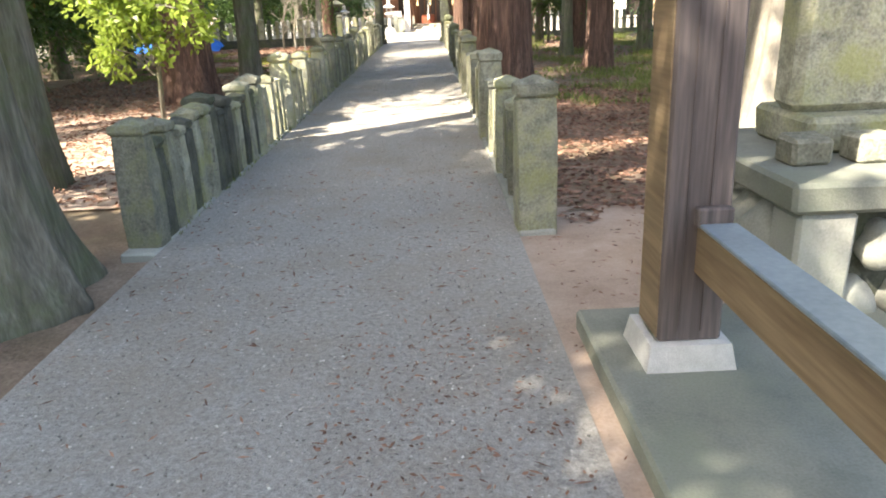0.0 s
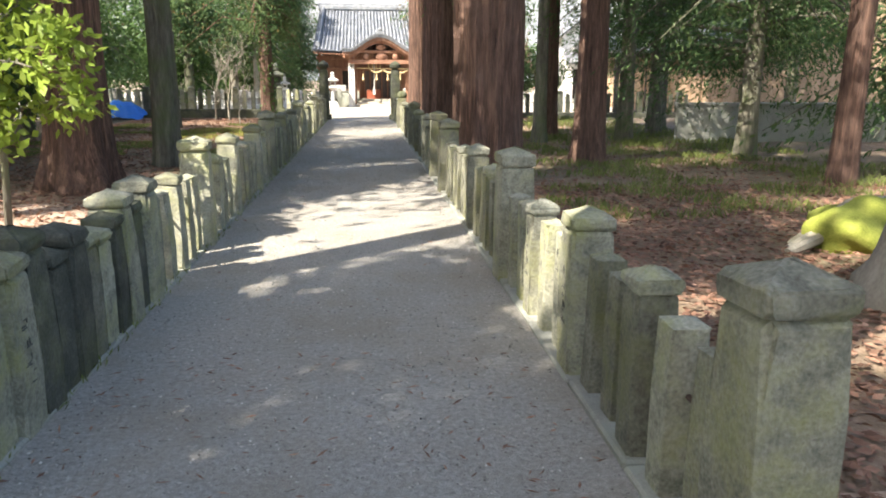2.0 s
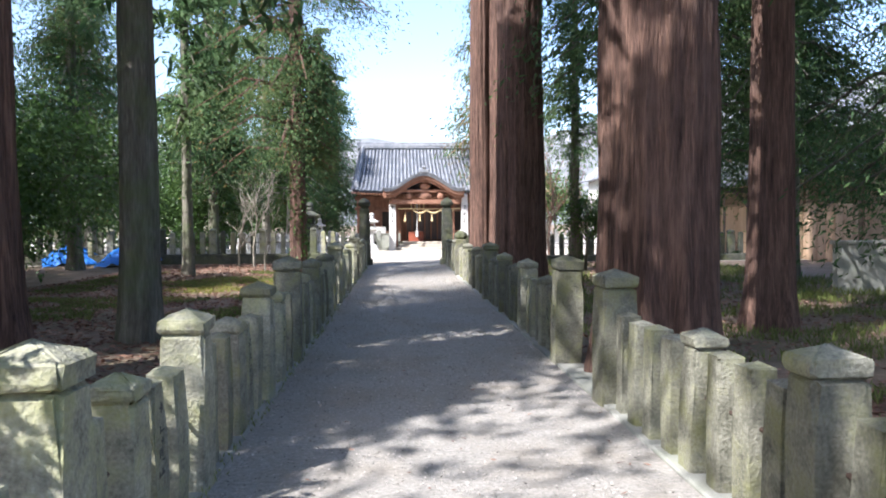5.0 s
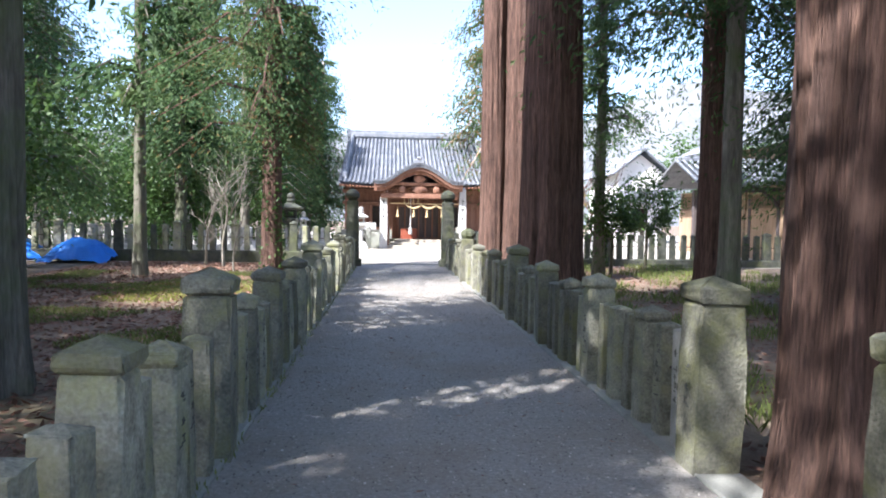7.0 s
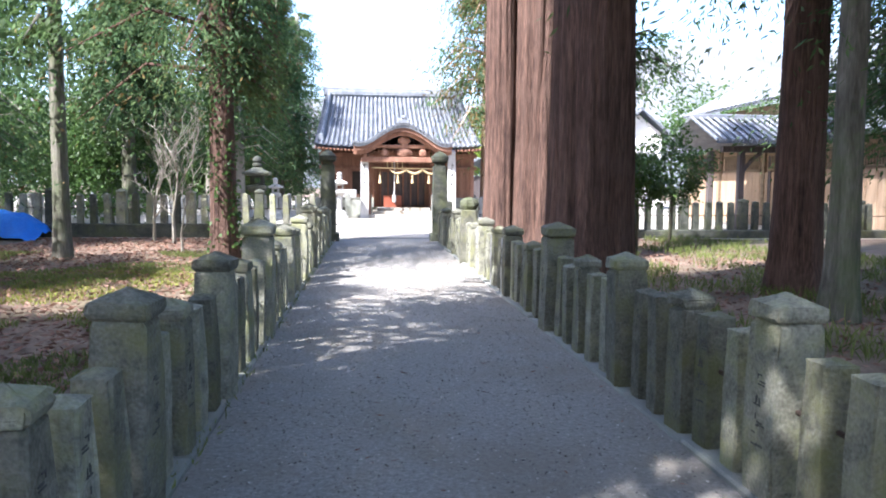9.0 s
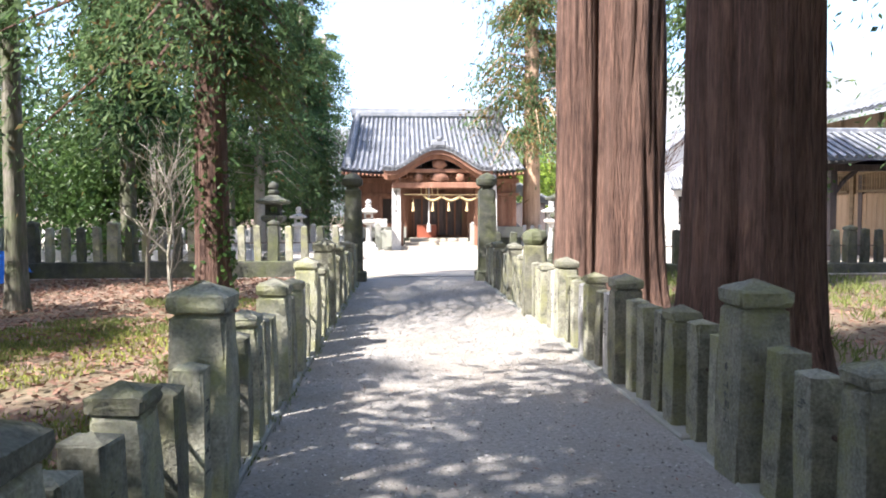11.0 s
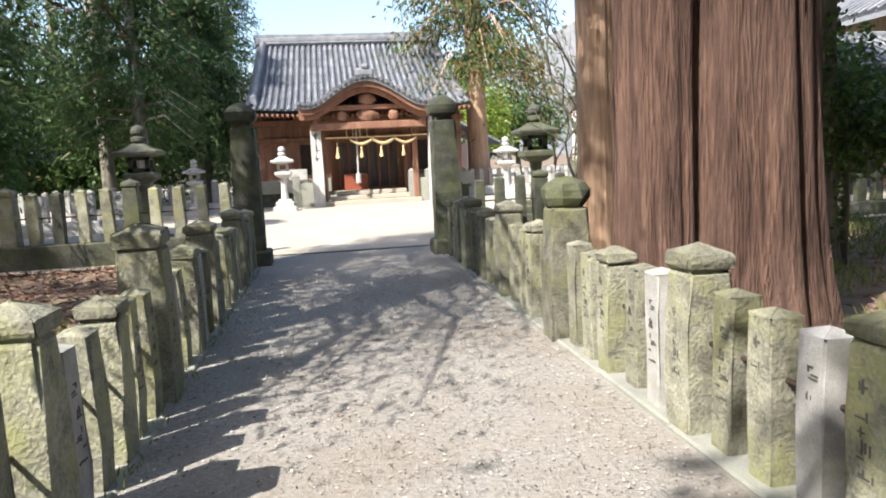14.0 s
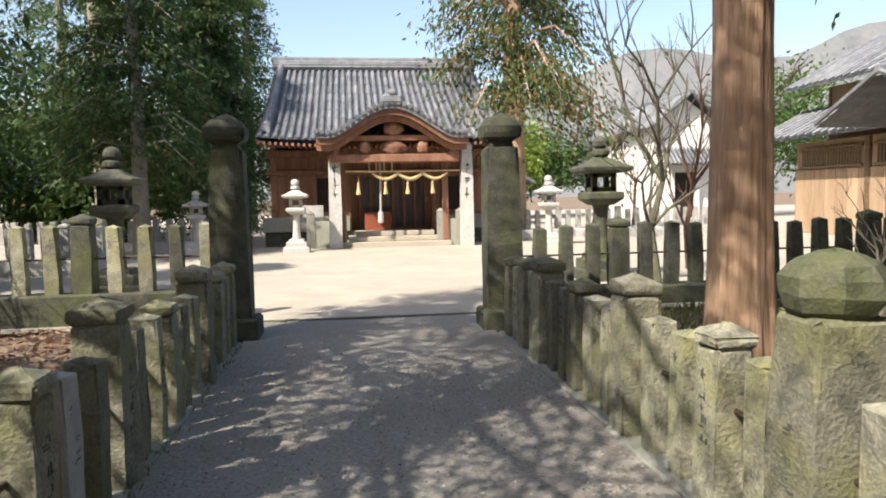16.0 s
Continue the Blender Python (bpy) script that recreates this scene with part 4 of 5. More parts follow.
def conifer(x, y, r, h, z0, spread, n_branch, n_leaf, bark, label, seed, flare=0.2, brown=0.0, near=False, leaf=0.26, lean=(0, 0), cat="cedar tree", droop=0.55, ivy=False, sector=None):
    t = thing("conifer_tree", x, y, 0, label, cat, "cedar trees")
    rng = random.Random(seed)
    nr = np.random.default_rng(seed)
    bm = B()
    trunk_mesh(bm, r, h, flare, rng, 0.085 if near else 0.05, 72 if near else 28, 40 if near else 16, lean)
    part("trunk", bm, bark, t, smooth=True)
    bm = B()
    cs, ds = [], []
    per = max(1, n_leaf // max(1, n_branch))
    for i in range(n_branch):
        u = (i + rng.random()) / n_branch
        z = z0 + (h - z0) * u
        az = rng.uniform(0, 6.283) if sector is None else rng.uniform(*sector)
        ln = spread * (1 - 0.75 * u) * rng.uniform(0.6, 1.15)
        if z < 7:
            ex = x + ln * math.cos(az)
            if x < -2.5 and ex > -2.6:
                ln *= max(0.1, (-2.6 - x) / (ex - x))
            if x > 1.0 and ex < 1.0:
                ln *= max(0.1, (x - 1.0) / (x - ex))
        k = z / h
        base = Vector((lean[0] * k, lean[1] * k, z))
        dr = Vector((math.cos(az), math.sin(az), 0))
        p1 = base + dr * ln * 0.5 + Vector((0, 0, 0.06 * ln))
        p2 = base + dr * ln + Vector((0, 0, -droop * 0.5 * ln))
        tube(bm, [base, p1, p2], [0.05 * (1.2 - u), 0.03, 0.008], 5)
        s = nr.beta(1.6, 1.1, per)
        side = nr.normal(0, 0.16 * ln + 0.10, (per, 3))
        side[:, 2] = -np.abs(nr.normal(0, 0.20 * ln + 0.10, per)) + 0.12
        b0, b1, b2 = np.array(base), np.array(p1), np.array(p2)
        pos = ((1 - s) ** 2)[:, None] * b0 + (2 * s * (1 - s))[:, None] * b1 + (s ** 2)[:, None] * b2 + side * (0.35 + 0.65 * s)[:, None]
        d = np.array(dr)[None] * 0.5 + nr.normal(0, 0.45, (per, 3)) + np.array([0, 0, -droop])[None]
        cs.append(pos)
        ds.append(d)
    part("bough_frame", bm, bark, t)["kind"] = "stuff"
    c, d = np.concatenate(cs), np.concatenate(ds)
    wx = c[:, 0] + x
    keep = (c[:, 2] > 5.5) | (wx < -2.5) | (wx > 1.0)
    c, d = c[keep], d[keep]
    if brown:
        m = nr.random(len(c)) < brown
        quads("browning_sprays", leaf_quads(c[m], d[m], leaf, leaf * 0.3, nr), M_NEEDLE_B, t, "russet dying sprays")
        c, d = c[~m], d[~m]
    quads("crown", leaf_quads(c, d, leaf, leaf * 0.27, nr), M_NEEDLE, t)
    if ivy:
        n = 2200
        zz = nr.uniform(0.2, 5.5, n)
        aa = nr.uniform(0, 6.283, n)
        rr = r * (1.02 - 0.08 * zz) + nr.uniform(0.0, 0.09, n)
        cc = np.stack([rr * np.cos(aa), rr * np.sin(aa), zz], 1)
        keep = nr.random(n) < 0.25 + 0.7 * (np.sin(zz * 1.9 + aa) > 0.1)
        quads("ivy", leaf_quads(cc[keep], nr.normal(0, 1, (keep.sum(), 3)) + [0, 0, -0.5], 0.08, 0.06, nr), M_LEAF, t, "ivy climbing the trunk")
    return t


def broadleaf(name, x, y, r, h, blobs, n_leaf, size, leaf_mat, bark, label, cat, seed, group=""):
    """A trunk with forking limbs and leaves in clusters; blobs: (dx, dy, z, radius)."""
    t = thing(name, x, y, 0, label, cat, group)
    rng = random.Random(seed)
    nr = np.random.default_rng(seed)
    bm = B()
    if r > 0.09:
        trunk_mesh(bm, r, h, r * 0.5, rng, 0.05, 24, 14)
    else:
        tube(bm, [(0, 0, -0.1), (0.05, 0.02, h * 0.5), (0, 0, h)], [r, r * 0.8, r * 0.5], 8)
    part("trunk", bm, bark, t, smooth=True)
    bm = B()
    cs, ds = [], []
    tot = sum(b[3] ** 2 for b in blobs)
    for dx, dy, z, br in blobs:
        s = Vector((0, 0, min(h * 0.95, max(0.2, z - br))))
        tube(bm, [s, Vector((dx * 0.5, dy * 0.5, (z + s.z) / 2 + 0.1)), Vector((dx, dy, z))], [max(0.02, r * 0.4), max(0.015, r * 0.25), 0.01], 6)
        n = int(n_leaf * br ** 2 / tot)
        k = max(6, int(n / 45))
        sub = nr.normal(0, 1, (k, 3))
        sub = sub / np.linalg.norm(sub, axis=1, keepdims=True) * (br * nr.uniform(0.3, 1.0, k) ** 0.6)[:, None] * np.array([1, 1, 0.75])
        idx = nr.integers(0, k, n)
        pos = sub[idx] + nr.normal(0, 0.16 * br + 0.04, (n, 3))
        cs.append(pos + np.array([dx, dy, z]))
        ds.append(pos + nr.normal(0, 0.7 * br, (n, 3)) + np.array([0, 0, -0.3 * br]))
        for q in sub[:8]:
            tube(bm, [Vector((dx, dy, z)), Vector((dx, dy, z)) + Vector(q)], [0.012, 0.004], 4)
    part("bough_frame", bm, bark, t)["kind"] = "stuff"
    c, d = np.concatenate(cs), np.concatenate(ds)
    quads("crown", leaf_quads(c, d, size, size * 0.48, nr), leaf_mat, t)
    return t


def bare_tree(x, y, h, r, label, seed, bark=M_BARK_G, fork=0.4, n=9):
    t = thing("bare_tree", x, y, 0, label, "bare tree", "bare trees")
    rng = random.Random(seed)
    bm = B()

    def grow(p, d, ln, rad, depth):
        q = p + d * ln * 0.5 + Vector((rng.uniform(-1, 1), rng.uniform(-1, 1), rng.uniform(-0.5, 1))) * ln * 0.08
        e = p + d * ln
        tube(bm, [p, q, e], [rad, rad * 0.8, rad * 0.55], 6 if depth > 2 else 4)
        if depth == 0:
            return
        for _ in range(rng.choice((2, 3))):
            nd = (d + Vector((rng.uniform(-1, 1), rng.uniform(-1, 1), rng.uniform(-0.3, 0.7))) * fork * 1.6).normalized()
            grow(e, nd, ln * rng.uniform(0.6, 0.85), rad * 0.55, depth - 1)
            if depth > 1:
                nd = (d + Vector((rng.uniform(-1, 1), rng.uniform(-1, 1), rng.uniform(-0.3, 0.5))) * fork * 2).normalized()
                grow(q, nd, ln * 0.55, rad * 0.4, depth - 2)
    grow(Vector((0, 0, -0.1)), Vector((0.05, 0.02, 1)).normalized(), h * 0.36, r, 4)
    part("branchwork", bm, bark, t)["kind"] = "stuff"
    return t


# great trunks along the path
conifer(-2.80, 4.0, 0.50, 17, 11.5, 2.4, 60, 9000, M_BARK_G, "huge dark mossy trunk at the path entrance", 101, 0.28, near=True, leaf=0.36, lean=(0, -2.0))
conifer(-3.95, 6.9, 0.27, 17, 10.5, 3.0, 80, 24000, M_BARK_G, "dark straight trunk behind the entrance tree", 102, 0.12, leaf=0.36)
conifer(-4.55, 14.0, 0.43, 17, 7.4, 4.5, 100, 31000, M_BARK_R, "red-brown cedar trunk flaring at the base", 103, 0.24, near=True, leaf=0.34)
conifer(-4.05, 16.7, 0.225, 14, 5.6, 4.0, 80, 24000, M_BARK_G, "slender grey-green mossy trunk beside the fence", 104, 0.09, near=True, leaf=0.34)
conifer(-6.70, 28.0, 0.145, 12, 4.0, 2.2, 30, 8000, M_BARK_G, "thin dark straight trunk on the grass", 105, 0.06)
conifer(-3.50, 26.5, 0.205, 15, 3.0, 2.9, 130, 75000, M_BARK_R, "dark cedar trunk wrapped in ivy with drooping green boughs", 106, 0.10, near=True, brown=0.08, leaf=0.11, ivy=True)
conifer(-9.6, 42.0, 0.34, 14, 4.0, 3.0, 50, 16000, M_BARK_P, "pale grey cedar trunk behind the cross fence", 107, 0.12, brown=0.05)
conifer(1.41, 14.32, 0.535, 24, 12, 4.2, 50, 22000, M_BARK_R, "massive red-brown cedar trunk close behind the fence", 108, 0.12, near=True, leaf=0.15)
conifer(1.52, 22.45, 0.49, 24, 11, 4.2, 50, 24000, M_BARK_R, "massive dark purple-brown cedar trunk beside its twin", 109, 0.22, near=True, leaf=0.15)
twin = conifer(1.78, 26.52, 0.57, 24, 11, 4.2, 50, 24000, M_BARK_R, "massive twin-stemmed cedar trunk with deeply furrowed bark", 110, 0.18, near=True, leaf=0.15)
bm = B()
trunk_mesh(bm, 0.27, 24, 0.06, random.Random(77), 0.085, 72, 40)
bm.transform(Matrix.Translation((-0.62, -0.16, 0)))
part("second_stem", bm, M_BARK_R, twin, "furrowed second stem fused to the trunk", True)
conifer(3.85, 16.9, 0.29, 17, 5.0, 3.4, 70, 42000, M_BARK_R, "dark shaded trunk in the undergrowth", 111, 0.12, leaf=0.15)
conifer(4.50, 23.0, 0.30, 17, 4.6, 3.2, 60, 36000, M_BARK_R, "dark shaded cedar trunk in the undergrowth", 112, 0.12, leaf=0.15)
conifer(2.17, 30.0, 0.235, 17, 8.2, 2.8, 36, 22000, M_BARK_O, "orange-tan straight cedar trunk inside the fence", 114, 0.09, near=True, leaf=0.13)
conifer(4.55, 48.0, 0.38, 17, 4.4, 3.4, 60, 34000, M_BARK_O, "sunlit cedar trunk beside the shrine with hanging boughs", 115, 0.12, brown=0.36, droop=0.9, leaf=0.24)
conifer(4.25, 28.9, 0.15, 8, 3.4, 1.6, 24, 9000, M_BARK_G, "thin ivy-covered trunk beside the cross fence", 116, 0.06, ivy=True, leaf=0.14)
conifer(3.85, 7.4, 0.62, 16, 9, 4.0, 34, 9000, M_BARK_P, "broad pale trunk with a wide flaring foot", 117, 0.42, near=True)
conifer(6.9, 13.6, 0.20, 11, 4.5, 2.6, 34, 9000, M_BARK_R, "thin reddish trunk in the undergrowth", 118, 0.07)
conifer(3.9, 21.2, 0.15, 15, 4.6, 2.8, 50, 24000, M_BARK_G, "dark straight trunk in the shade", 119, 0.1, leaf=0.15)

# dark conifers right of the path
rw = random.Random(77)
for i, (x, y, h, z0, sp) in enumerate(((7.4, 17.5, 10, 1.9, 3.4), (10.6, 15.5, 12, 1.2, 3.4), (7.8, 23.5, 11, 2.6, 2.8), (13.5, 20.0, 12, 1.0, 3.5), (9.2, 26.5, 9, 2.9, 2.6), (12.0, 11.0, 12, 2, 3.4), (9.0, 10.0, 13, 4, 3.2), (14, 27, 9, 2.8, 2.8), (6.2, 21.5, 12, 3.4, 2.4), (16, 15, 13, 1, 3.5))):
    near_one = x < 9.5
    conifer(x, y, 0.2, h, z0, sp, 80 if near_one else 50, 36000 if near_one else 14000, M_BARK_G, "dark shaded conifer with low drooping boughs", 200 + i, 0.08, leaf=0.13 if near_one else 0.22)
# woods left of the path
for i, (x, y, h, z0, sp) in enumerate(((-8.6, 12.5, 12, 2.2, 3.2), (-9.6, 17.0, 11.0, 1.5, 2.8), (-12.5, 22.0, 9.5, 1.2, 3.4), (-10.4, 21.0, 8.0, 2.6, 2.6), (-13.0, 28.0, 11, 1.0, 3.6), (-11.0, 31.0, 10, 2.4, 3.0), (-14.0, 16.0, 11, 1, 3.6), (-8.0, 36.0, 7.5, 3.2, 2.2), (-6.4, 45.0, 10, 2.6, 2.8), (-5.2, 48.5, 10, 2.2, 2.2), (-13.0, 37.0, 14, 2, 3.6), (-16.5, 45.0, 15, 1, 4.0), (-8.0, 47.0, 14, 2.4, 3.4), (-5.6, 51.5, 13, 1.0, 3.2), (-12.5, 57.0, 15, 1.0, 4.0), (-18, 33, 16, 1, 4.2), (-20, 24, 16, 1, 4.2), (-7.0, 58.0, 13, 1.0, 4.0), (-5.5, 61.0, 12, 1, 3.6))):
    near_one = y < 33 and x > -14
    conifer(x, y, 0.22, h, z0, sp, 90 if near_one else 60, 46000 if near_one else 17000, M_BARK_G if i % 2 else M_BARK_P, "tall green conifer in the dense wood", 300 + i, 0.08, brown=0.04, leaf=0.125 if near_one else 0.22)
# unseen woods behind the entrance and left, added so their crowns shade the path
for i, (x, y, h, z0, sp) in enumerate(((-7.3, 1.9, 15, 6.0, 2.9), (-10.5, -3.5, 16, 5, 4.6), (-7.0, -5.5, 14, 4, 4.2), (-18, 0, 17, 6, 3.5), (-6.0, -1.5, 12, 4, 3.6), (-13.5, -8.0, 18, 5, 4.8), (-4.5, -9.0, 14, 3, 4.2), (-13, 13.0, 13.5, 4.2, 3.0), (-16.0, 8.5, 18, 8, 3.6), (-8.8, 8.4, 13, 7.5, 2.1))):
    conifer(x, y, 0.28, h, z0, sp, 50, 11000, M_BARK_G, "tall unseen conifer added to shade the path", 400 + i, 0.1, leaf=0.38)
# broad-leaved growth
broadleaf("evergreen_shrub", -3.55, 9.5, 0.035, 1.9, ((0.34, -0.19, 1.66, 0.32), (-0.27, -0.15, 1.55, 0.46), (0.27, 0.08, 2.12, 0.38), (0.57, 0.08, 1.36, 0.25), (-0.53, 0.08, 2.0, 0.49), (-0.15, 0.15, 2.46, 0.46), (0.11, -0.08, 1.21, 0.27), (0.65, -0.08, 1.81, 0.27), (-0.46, 0.0, 1.17, 0.34)), 3200, 0.115, M_LEAF_Y, M_BARK_G, "bright yellow-green evergreen shrub with glossy leaves", "shrub", 501)
for i, (x, y, h, R) in enumerate(((-9.2, 15.0, 4, 1.9), (-11.0, 19.5, 5, 2.2), (-9.8, 24.5, 5, 2.0), (-12.0, 26.5, 5, 2.2), (-14, 34, 5.5, 2.5), (-8.8, 36.6, 3.6, 1.4), (-10.8, 10.5, 5, 2.4))):
    broadleaf("broadleaf_tree", x, y, 0.13, h, ((0, 0, h * 0.72, R), (R * 0.7, 0.3, h * 0.5, R * 0.8), (-R * 0.6, -0.3, h * 0.55, R * 0.8), (0.2, -R * 0.5, h * 0.3, R * 0.75)), 9000, 0.15, M_LEAF, M_BARK_G, "dense dark evergreen broadleaf tree in the wood", "tree", 510 + i, "woodland trees")
broadleaf("evergreen_shrub", 4.6, 29.0, 0.05, 1.4, ((0, 0, 1.7, 0.55), (0.4, 0.1, 1.3, 0.45), (-0.35, 0, 1.25, 0.4)), 2600, 0.11, M_LEAF, M_BARK_G, "green leafy shrub by the cross fence", "shrub", 530)
broadleaf("evergreen_shrub", 6.3, 31.2, 0.05, 1.8, ((0, 0, 2.2, 0.7), (0.55, 0.1, 1.7, 0.6), (-0.5, 0, 1.75, 0.6), (0.2, 0, 1.3, 0.5)), 3400, 0.11, M_LEAF, M_BARK_G, "green leafy shrub by the cross fence", "shrub", 531)
for i, (x, y, h, R) in enumerate(((7.2, 66, 7, 2.6), (9.8, 70, 6, 2.6), (22, 62, 8, 3.2), (4.5, 74, 7, 3), (12.5, 72, 6, 2.4), (28, 66, 9, 3.5))):
    broadleaf("broadleaf_tree", x, y, 0.2, h * 0.5, ((0, 0, h * 0.7, R), (R * 0.7, 0.3, h * 0.5, R * 0.8), (-R * 0.6, -0.3, h * 0.5, R * 0.8)), 5000, 0.3, M_LEAF_Y if i in (0, 3) else M_LEAF, M_BARK_G, "sunny green tree behind the shrine grounds", "tree", 540 + i, "far trees")
for i, (x, y, h, R) in enumerate(((-17, 44, 7, 3.2), (-22, 40, 8, 3.6), (-13.5, 50, 6, 2.8), (-19, 52, 8, 3.6), (-10, 55, 6, 2.8), (-15.5, 60, 8, 3.6), (-25, 30, 8, 3.8), (-21, 18, 8, 3.6), (-17, 24, 7, 3.2), (-9.5, 50.5, 4.5, 2.0))):
    broadleaf("broadleaf_tree", x, y, 0.2, h * 0.6, ((0, 0, h * 0.7, R), (R * 0.7, 0.3, h * 0.42, R * 0.85), (-R * 0.6, -0.3, h * 0.42, R * 0.85), (0.2, -R * 0.4, h * 0.25, R * 0.7)), 7000, 0.26, M_LEAF, M_BARK_G, "dense dark evergreen tree at the back of the wood", "tree", 560 + i, "woodland trees")
bare_tree(-5.6, 31.5, 3.6, 0.05, "leafless shrub with pale spreading twigs", 601, M_BARK_P, 0.5)
bare_tree(-6.2, 32.0, 3.2, 0.05, "leafless shrub with pale spreading twigs", 602, M_BARK_P, 0.55)
bare_tree(-4.8, 29.0, 2.6, 0.03, "thin leafless sapling on the grass", 603, M_BARK_P, 0.35)
bare_tree(3.45, 30.0, 1.7, 0.03, "pale forked sapling stump inside the fence", 608, M_BARK_P, 0.4)
bare_tree(3.9, 35.4, 4.6, 0.075, "leafless plum tree with crooked spreading limbs", 604, M_BARK_G, 0.5)
bare_tree(5.2, 37.0, 4.4, 0.06, "leafless tree with fine twigs in the courtyard", 605, M_BARK_R, 0.35)
bare_tree(8.6, 52.0, 5.5, 0.08, "leafless reddish tree behind the courtyard", 606, M_BARK_R, 0.4)
bare_tree(11.5, 55.0, 5.5, 0.08, "leafless reddish tree behind the courtyard", 607, M_BARK_R, 0.4)

# ---- entrance: timber gate leg, stone monument ----
torii = thing("timber_gate", 1.00, 2.70, 0.0, "weathered timber gate leg and rail on a concrete slab", "gate")
bm = B()
box(bm, -0.13, 0.13, -0.13, 0.13, 0.20, 3.6, 0.012)
for gx in (-0.045, 0.045):
    box(bm, gx - 0.004, gx + 0.004, -0.136, -0.128, 0.25, 3.5)
part("leg", bm, M_WOOD_DK, torii, "square weathered dark timber leg")
bm = B()
lathe(bm, [(0.185, 0.09), (0.165, 0.2), (0.13, 0.205)], square=True)
part("shoe", bm, M_GRANITE, torii, "pale granite shoe")
# thin lighter brown sheet paints the sunlight on the leg's left side
bm = B()
box(bm, -0.138, -0.131, -0.12, 0.12, 0.22, 3.5, 0.002)
part("side_board", bm, M_WOOD_BM, torii, "side face coloured lighter brown as if sunlit")
bm = B()
box(bm, 0.0, 0.12, -2.6, 0.10, 0.50, 0.70, 0.006)
part("rail", bm, M_WOOD_BM, torii, "brown timber rail")
bm = B()
box(bm, -0.012, 0.132, -2.55, -0.18, 0.703, 0.72, 0.004)
part("rail_capping", bm, M_PALEMETAL, torii, "pale metal capping on the rail")
bm = B()
box(bm, -0.02, 0.12, -0.18, -0.13, 0.70, 0.78, 0.008)
part("wedge", bm, M_WOOD_DK, torii)
bm = B()
lathe(bm, [(0.22, 0.09), (0.21, 2.0), (0.20, 4.2)], seg=24, cx=0.0, cy=-2.75)
part("main_pillar", bm, M_WOOD_DK, torii, smooth=True)
bm = B()
box(bm, -0.34, 1.1, -3.2, 0.5, -0.14, 0.09, 0.015)
part("slab", bm, M_CONC_G, torii, "mossy concrete slab")

mon = thing("stone_monument", 2.75, 3.7, 0, "large inscribed stone monument on a boulder plinth", "monument")
rm = random.Random(15)
for i in range(26):
    bm = B()
    bmesh.ops.create_icosphere(bm, subdivisions=3, radius=1.0)
    front = i % 2
    row = (i // 2) % 2
    k = (i // 4 + 0.5 * row) / 6.5
    cx, cy = (-0.8 + 1.8 * k, -0.6) if front else (-1.03, -0.42 + 1.0 * k)
    w = rm.uniform(0.12, 0.2)
    for v in bm.verts:
        q = v.co * (1 + 0.3 * noise.noise(v.co * 1.3 + Vector((i * 3, 0, 0))))
        v.co = Vector((cx + q.x * w, cy + q.y * w, 0.13 + row * 0.27 + q.z * w * 0.95))
    part("boulder", bm, M_CONC, mon, "", True)
bm = B()
box(bm, -1.0, 1.05, -0.58, 0.62, -0.1, 0.58)
part("core", bm, M_STONE_D, mon)
for cx, cy in ((-1.02, -0.6), (1.0, -0.6), (-1.02, 0.6)):
    bm = B()
    box(bm, cx - 0.14, cx + 0.14, cy - 0.14, cy + 0.14, -0.1, 0.6, 0.02, 0.012, rm)
    part("corner_stone", bm, M_CONC, mon)
bm = B()
box(bm, -1.2, 1.2, -0.77, 0.76, 0.6, 0.74, 0.02, 0.008, rm)
part("slab", bm, M_CONC_G, mon, "mossy stone slab")
bm = B()
box(bm, -0.85, 0.85, -0.16, 0.5, 0.74, 0.93, 0.03, 0.01, rm)
part("pedestal", bm, M_STONE, mon)
for cx in (-0.95, -0.62):
    bm = B()
    box(bm, cx - 0.1, cx + 0.1, -0.42, -0.22, 0.74, 0.88, 0.02, 0.008, rm)
    part("offering_block", bm, M_STONE, mon)
bm = B()
box(bm, -0.88, 0.75, 0.0, 0.3, 0.93, 3.2, 0.05, 0.02, rm, 0.04)
part("stele", bm, M_STONE, mon, "tall grey-green inscribed slab")

rock = thing("mossy_rock", 4.3, 9.4, 0, "mossy boulder with dead branches leaning on it", "rock")
bm = B()
bmesh.ops.create_icosphere(bm, subdivisions=4, radius=1.0)
for v in bm.verts:
    q = v.co * (1 + 0.35 * noise.noise(v.co * 1.6))
    v.co = Vector((q.x * 0.55, q.y * 0.4, q.z * 0.36 + 0.12))
part("boulder", bm, M_MOSS, rock, "", True)
for i in range(3):
    bm = B()
    tube(bm, [(-0.9 + i * 0.1, -0.2 + i * 0.15, 0.0), (-0.2, 0.0, 0.22 + 0.1 * i), (0.6, 0.25 * i, 0.38)], [0.05, 0.06, 0.04], 7)
    part("dead_branch", bm, M_BARK_P, rock)

low_wall = thing("boundary_wall", 0, 21.5, 0, "low grey concrete wall in the shade of the conifers", "wall")
for i in range(5):
    bm = B()
    box(bm, 7.6 + i * 1.9, 9.49 + i * 1.9, -0.09, 0.09, -0.1, 0.92, 0.01, 0.006, random.Random(i))
    part("panel", bm, M_CONC, low_wall)
bm = B()
box(bm, 7.55, 17.15, -0.12, 0.12, 0.923, 1.0, 0.012)
part("coping", bm, M_CONC, low_wall)

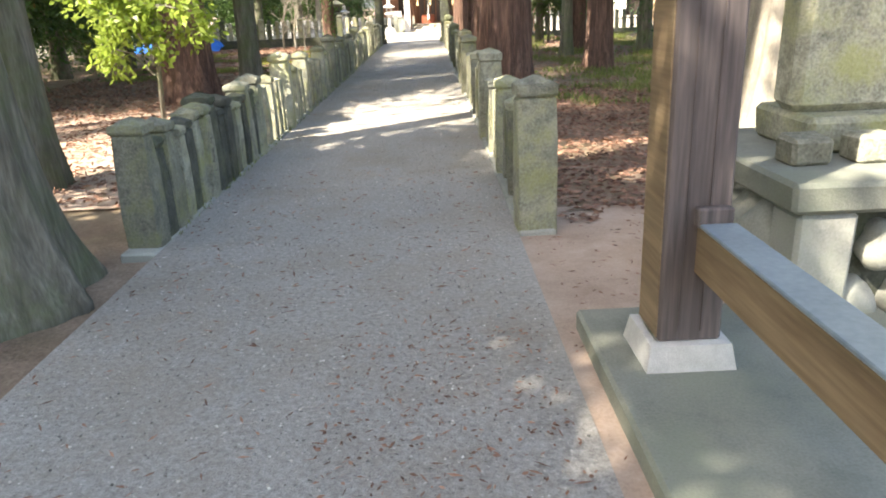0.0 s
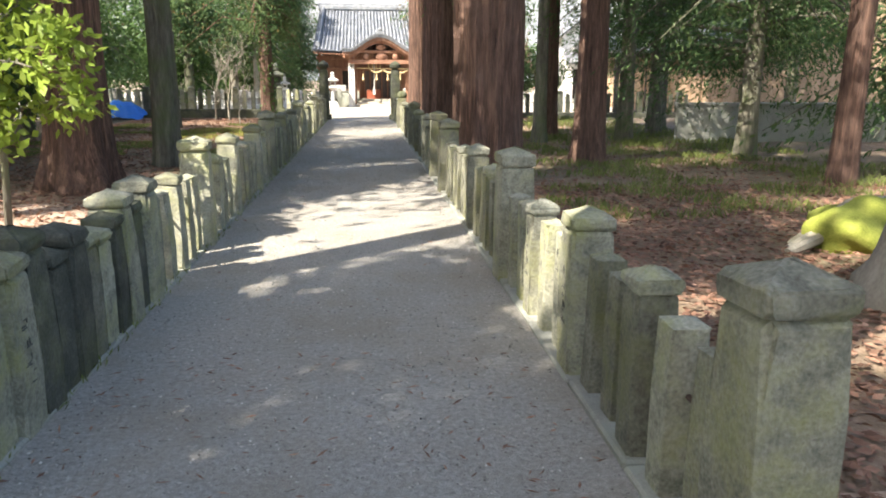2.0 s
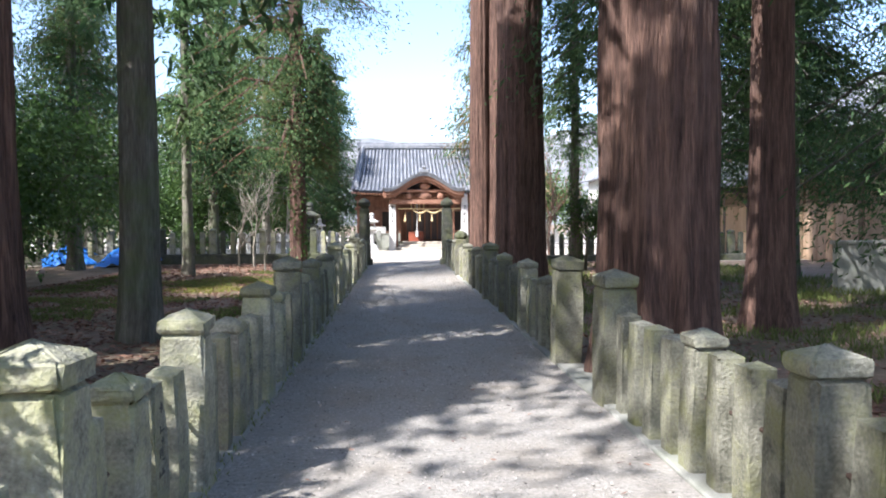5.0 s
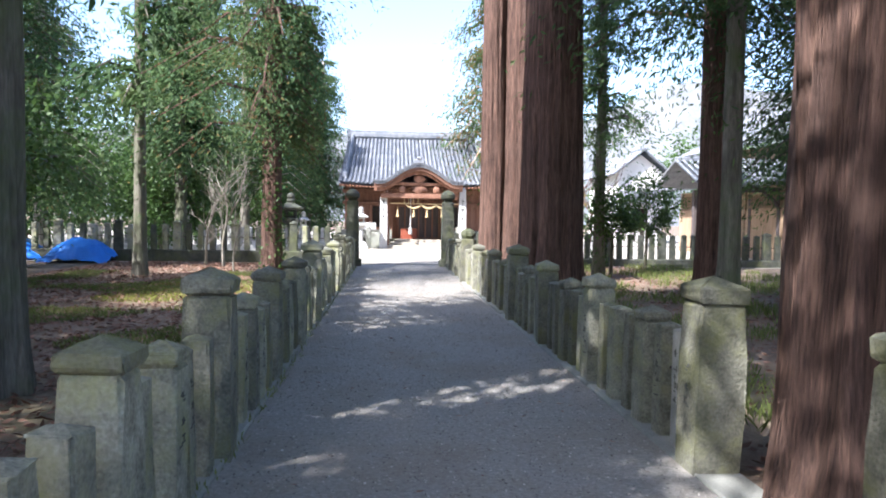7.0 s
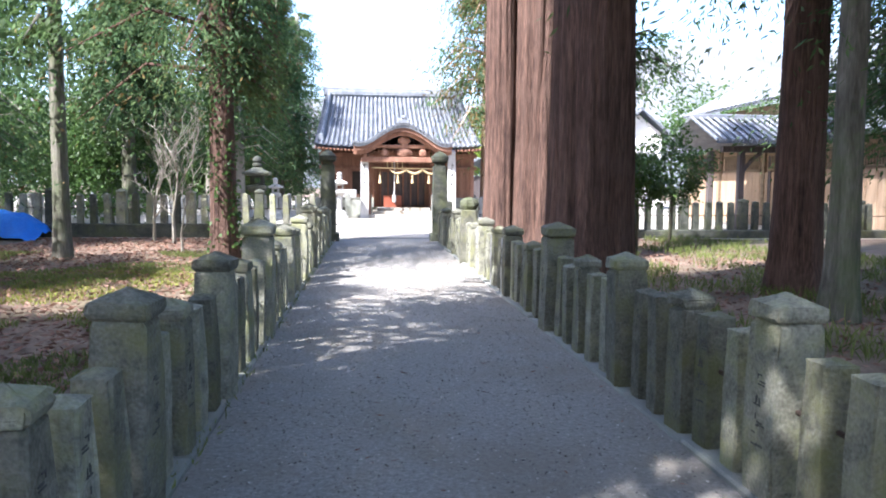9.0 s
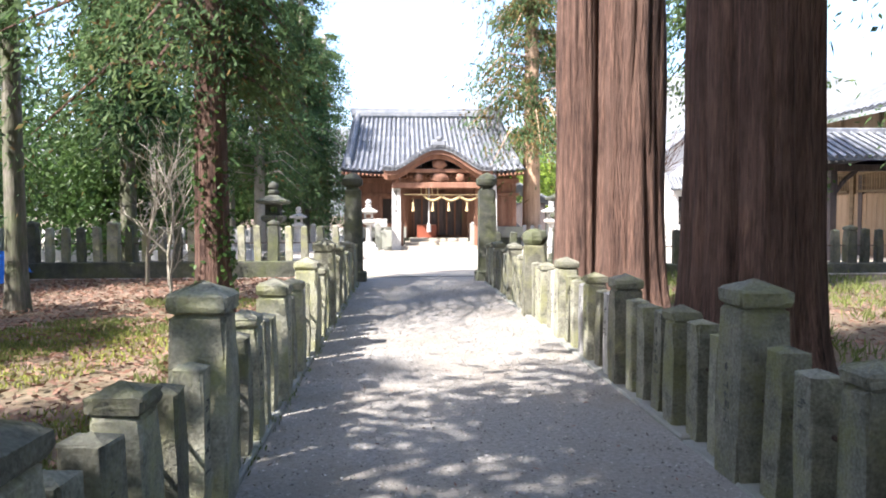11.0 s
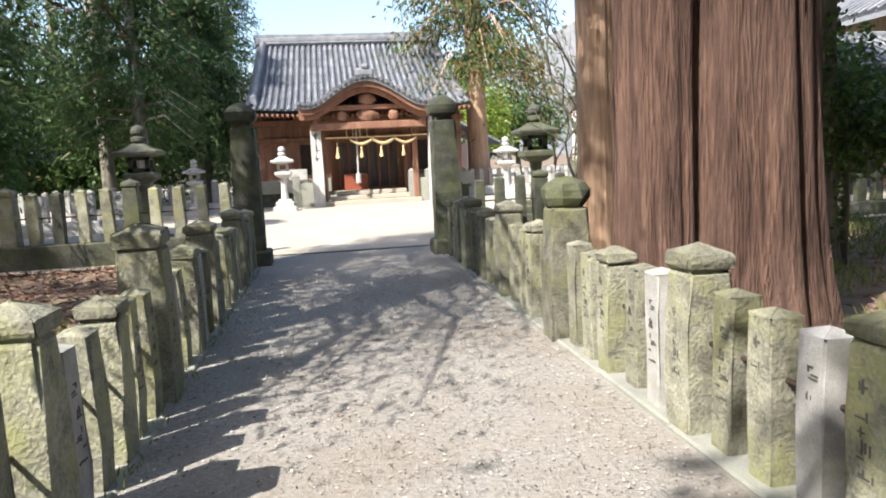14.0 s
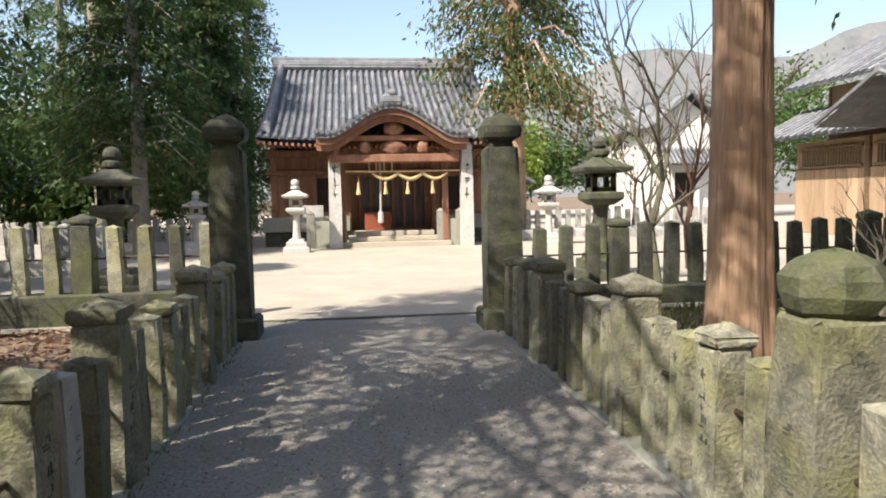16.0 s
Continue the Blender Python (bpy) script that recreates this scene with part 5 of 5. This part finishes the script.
tarp = thing("blue_tarpaulin", -10.0, 33.0, 0, "crumpled blue tarpaulin heaped over a pile", "tarpaulin")
bm = B()
bmesh.ops.create_grid(bm, x_segments=28, y_segments=20, size=1.0)
for v in bm.verts:
    x, y = v.co.x, v.co.y
    v.co.z = max(0, 0.75 * (1 - 0.7 * x * x) * (1 - 0.8 * y * y)) + 0.12 * noise.noise((x * 4, y * 4, 1)) - 0.08
    v.co.x *= 0.95
    v.co.y *= 0.8
part("sheet", bm, M_BLUE, tarp, "", True)
tarp2 = copy_thing(tarp, pose(-12.2, 33.6, 0, 0, 0, 25))

# ---- ground cover ----
nr = np.random.default_rng(5)


def scatter(name, n, region, size, width, material, label, cat, up=0.15, lift=0.01, mask=None):
    x0, x1, y0, y1 = region
    c = np.stack([nr.uniform(x0, x1, n), nr.uniform(y0, y1, n), np.full(n, lift)], 1)
    if mask is not None:
        c = c[mask(c)]
    d = nr.normal(0, 1, (len(c), 3))
    d[:, 2] = np.abs(nr.normal(0, up, len(c))) if up < 1 else nr.uniform(1.2, 3.0, len(c))
    d /= np.linalg.norm(d, axis=1, keepdims=True)
    q = leaf_quads(c + d * size * 0.45, d, size, width, nr)
    if up < 1:
        q[:, :, 2] = np.maximum(q[:, :, 2], lift - 0.004) * 0.6 + 0.4 * lift
    o = quads(name, q, material)
    return tagged(o, label, cat, kind="stuff")


def clump(c, s, thr, seed=0):
    v = np.array([noise.noise((p[0] * s, p[1] * s, seed)) for p in c])
    return v > thr


scatter("leaf_litter", 24000, (0.95, 7.5, 4.6, 13.5), 0.08, 0.05, M_LITTER, "brown dead leaves on the ground", "leaf litter", 0.12, 0.012, lambda c: c[:, 1] > 4.9 + 0.5 * np.abs(np.sin(c[:, 0] * 3.1) * np.cos(c[:, 0] * 7)))
scatter("leaf_litter", 9000, (0.95, 7.5, 13.5, 33), 0.10, 0.045, M_LITTER, "brown dead leaves on the ground", "leaf litter", 0.3, 0.0)
scatter("leaf_litter", 34000, (-9, -2.3, 6, 33), 0.10, 0.04, M_LITTER, "brown dead leaves and twigs on the ground", "leaf litter", 0.35, 0.0)
scatter("grass", 20000, (1.3, 9, 10.8, 21), 0.16, 0.016, M_GRASS, "rough green grass and weeds in the shade", "grass", 1.0, 0.0, lambda c: clump(c, 0.9, 0.0))
scatter("grass", 16000, (1.2, 9, 20, 32.5), 0.2, 0.018, M_GRASS, "rough weeds by the cross fence", "grass", 1.0, 0.0, lambda c: clump(c, 0.8, -0.05, 3))
scatter("grass", 60000, (-8.5, -2.3, 18.5, 29), 0.085, 0.014, M_GRASS, "sunny bright green grass beside the fence", "grass", 1.0, -0.02, lambda c: clump(c, 0.55, 0.06, 6) & clump(c, 2.2, -0.25, 2))
scatter("grass", 12000, (-6.2, -2.45, 21.5, 26), 0.06, 0.012, M_MOSS, "yellow-green moss and short grass beside the fence", "grass", 1.0, -0.01, lambda c: clump(c, 0.7, -0.02, 9))
scatter("grass", 900, (-2.0, -1.9, 5, 31.5), 0.05, 0.01, M_GRASS, "moss and grass tufts along the kerb", "grass", 1.0, 0.015)
scatter("path_litter", 900, (-0.5, 0.5, 0.3, 3.2), 0.03, 0.016, M_LITTER, "dark crumbs and twigs on the worn path edge", "leaf litter", 0.15, 0.012)
scatter("path_litter", 700, (-1.9, 0.5, 0.2, 7), 0.06, 0.014, M_LITTER, "twigs and dead leaves scattered on the path", "leaf litter", 0.15, 0.012)
scatter("path_gravel", 15000, (-1.9, 0.52, 0.3, 13), 0.016, 0.014, M_GRIT, "loose grit on the asphalt path", "gravel", 0.3, 0.01)
scatter("path_gravel", 26000, (-1.9, 0.52, 13, 31), 0.019, 0.016, M_GRIT, "loose grit on the asphalt path", "gravel", 0.3, 0.01)
scatter("path_litter", 500, (-1.9, 0.5, 0.2, 32), 0.05, 0.012, M_LITTER, "twigs and dead leaves scattered on the path", "leaf litter", 0.1, 0.012)
scatter("path_litter", 800, (0.6, 3, 1, 5.2), 0.05, 0.012, M_LITTER, "twigs and dead leaves scattered on the sand", "leaf litter", 0.1, 0.0)
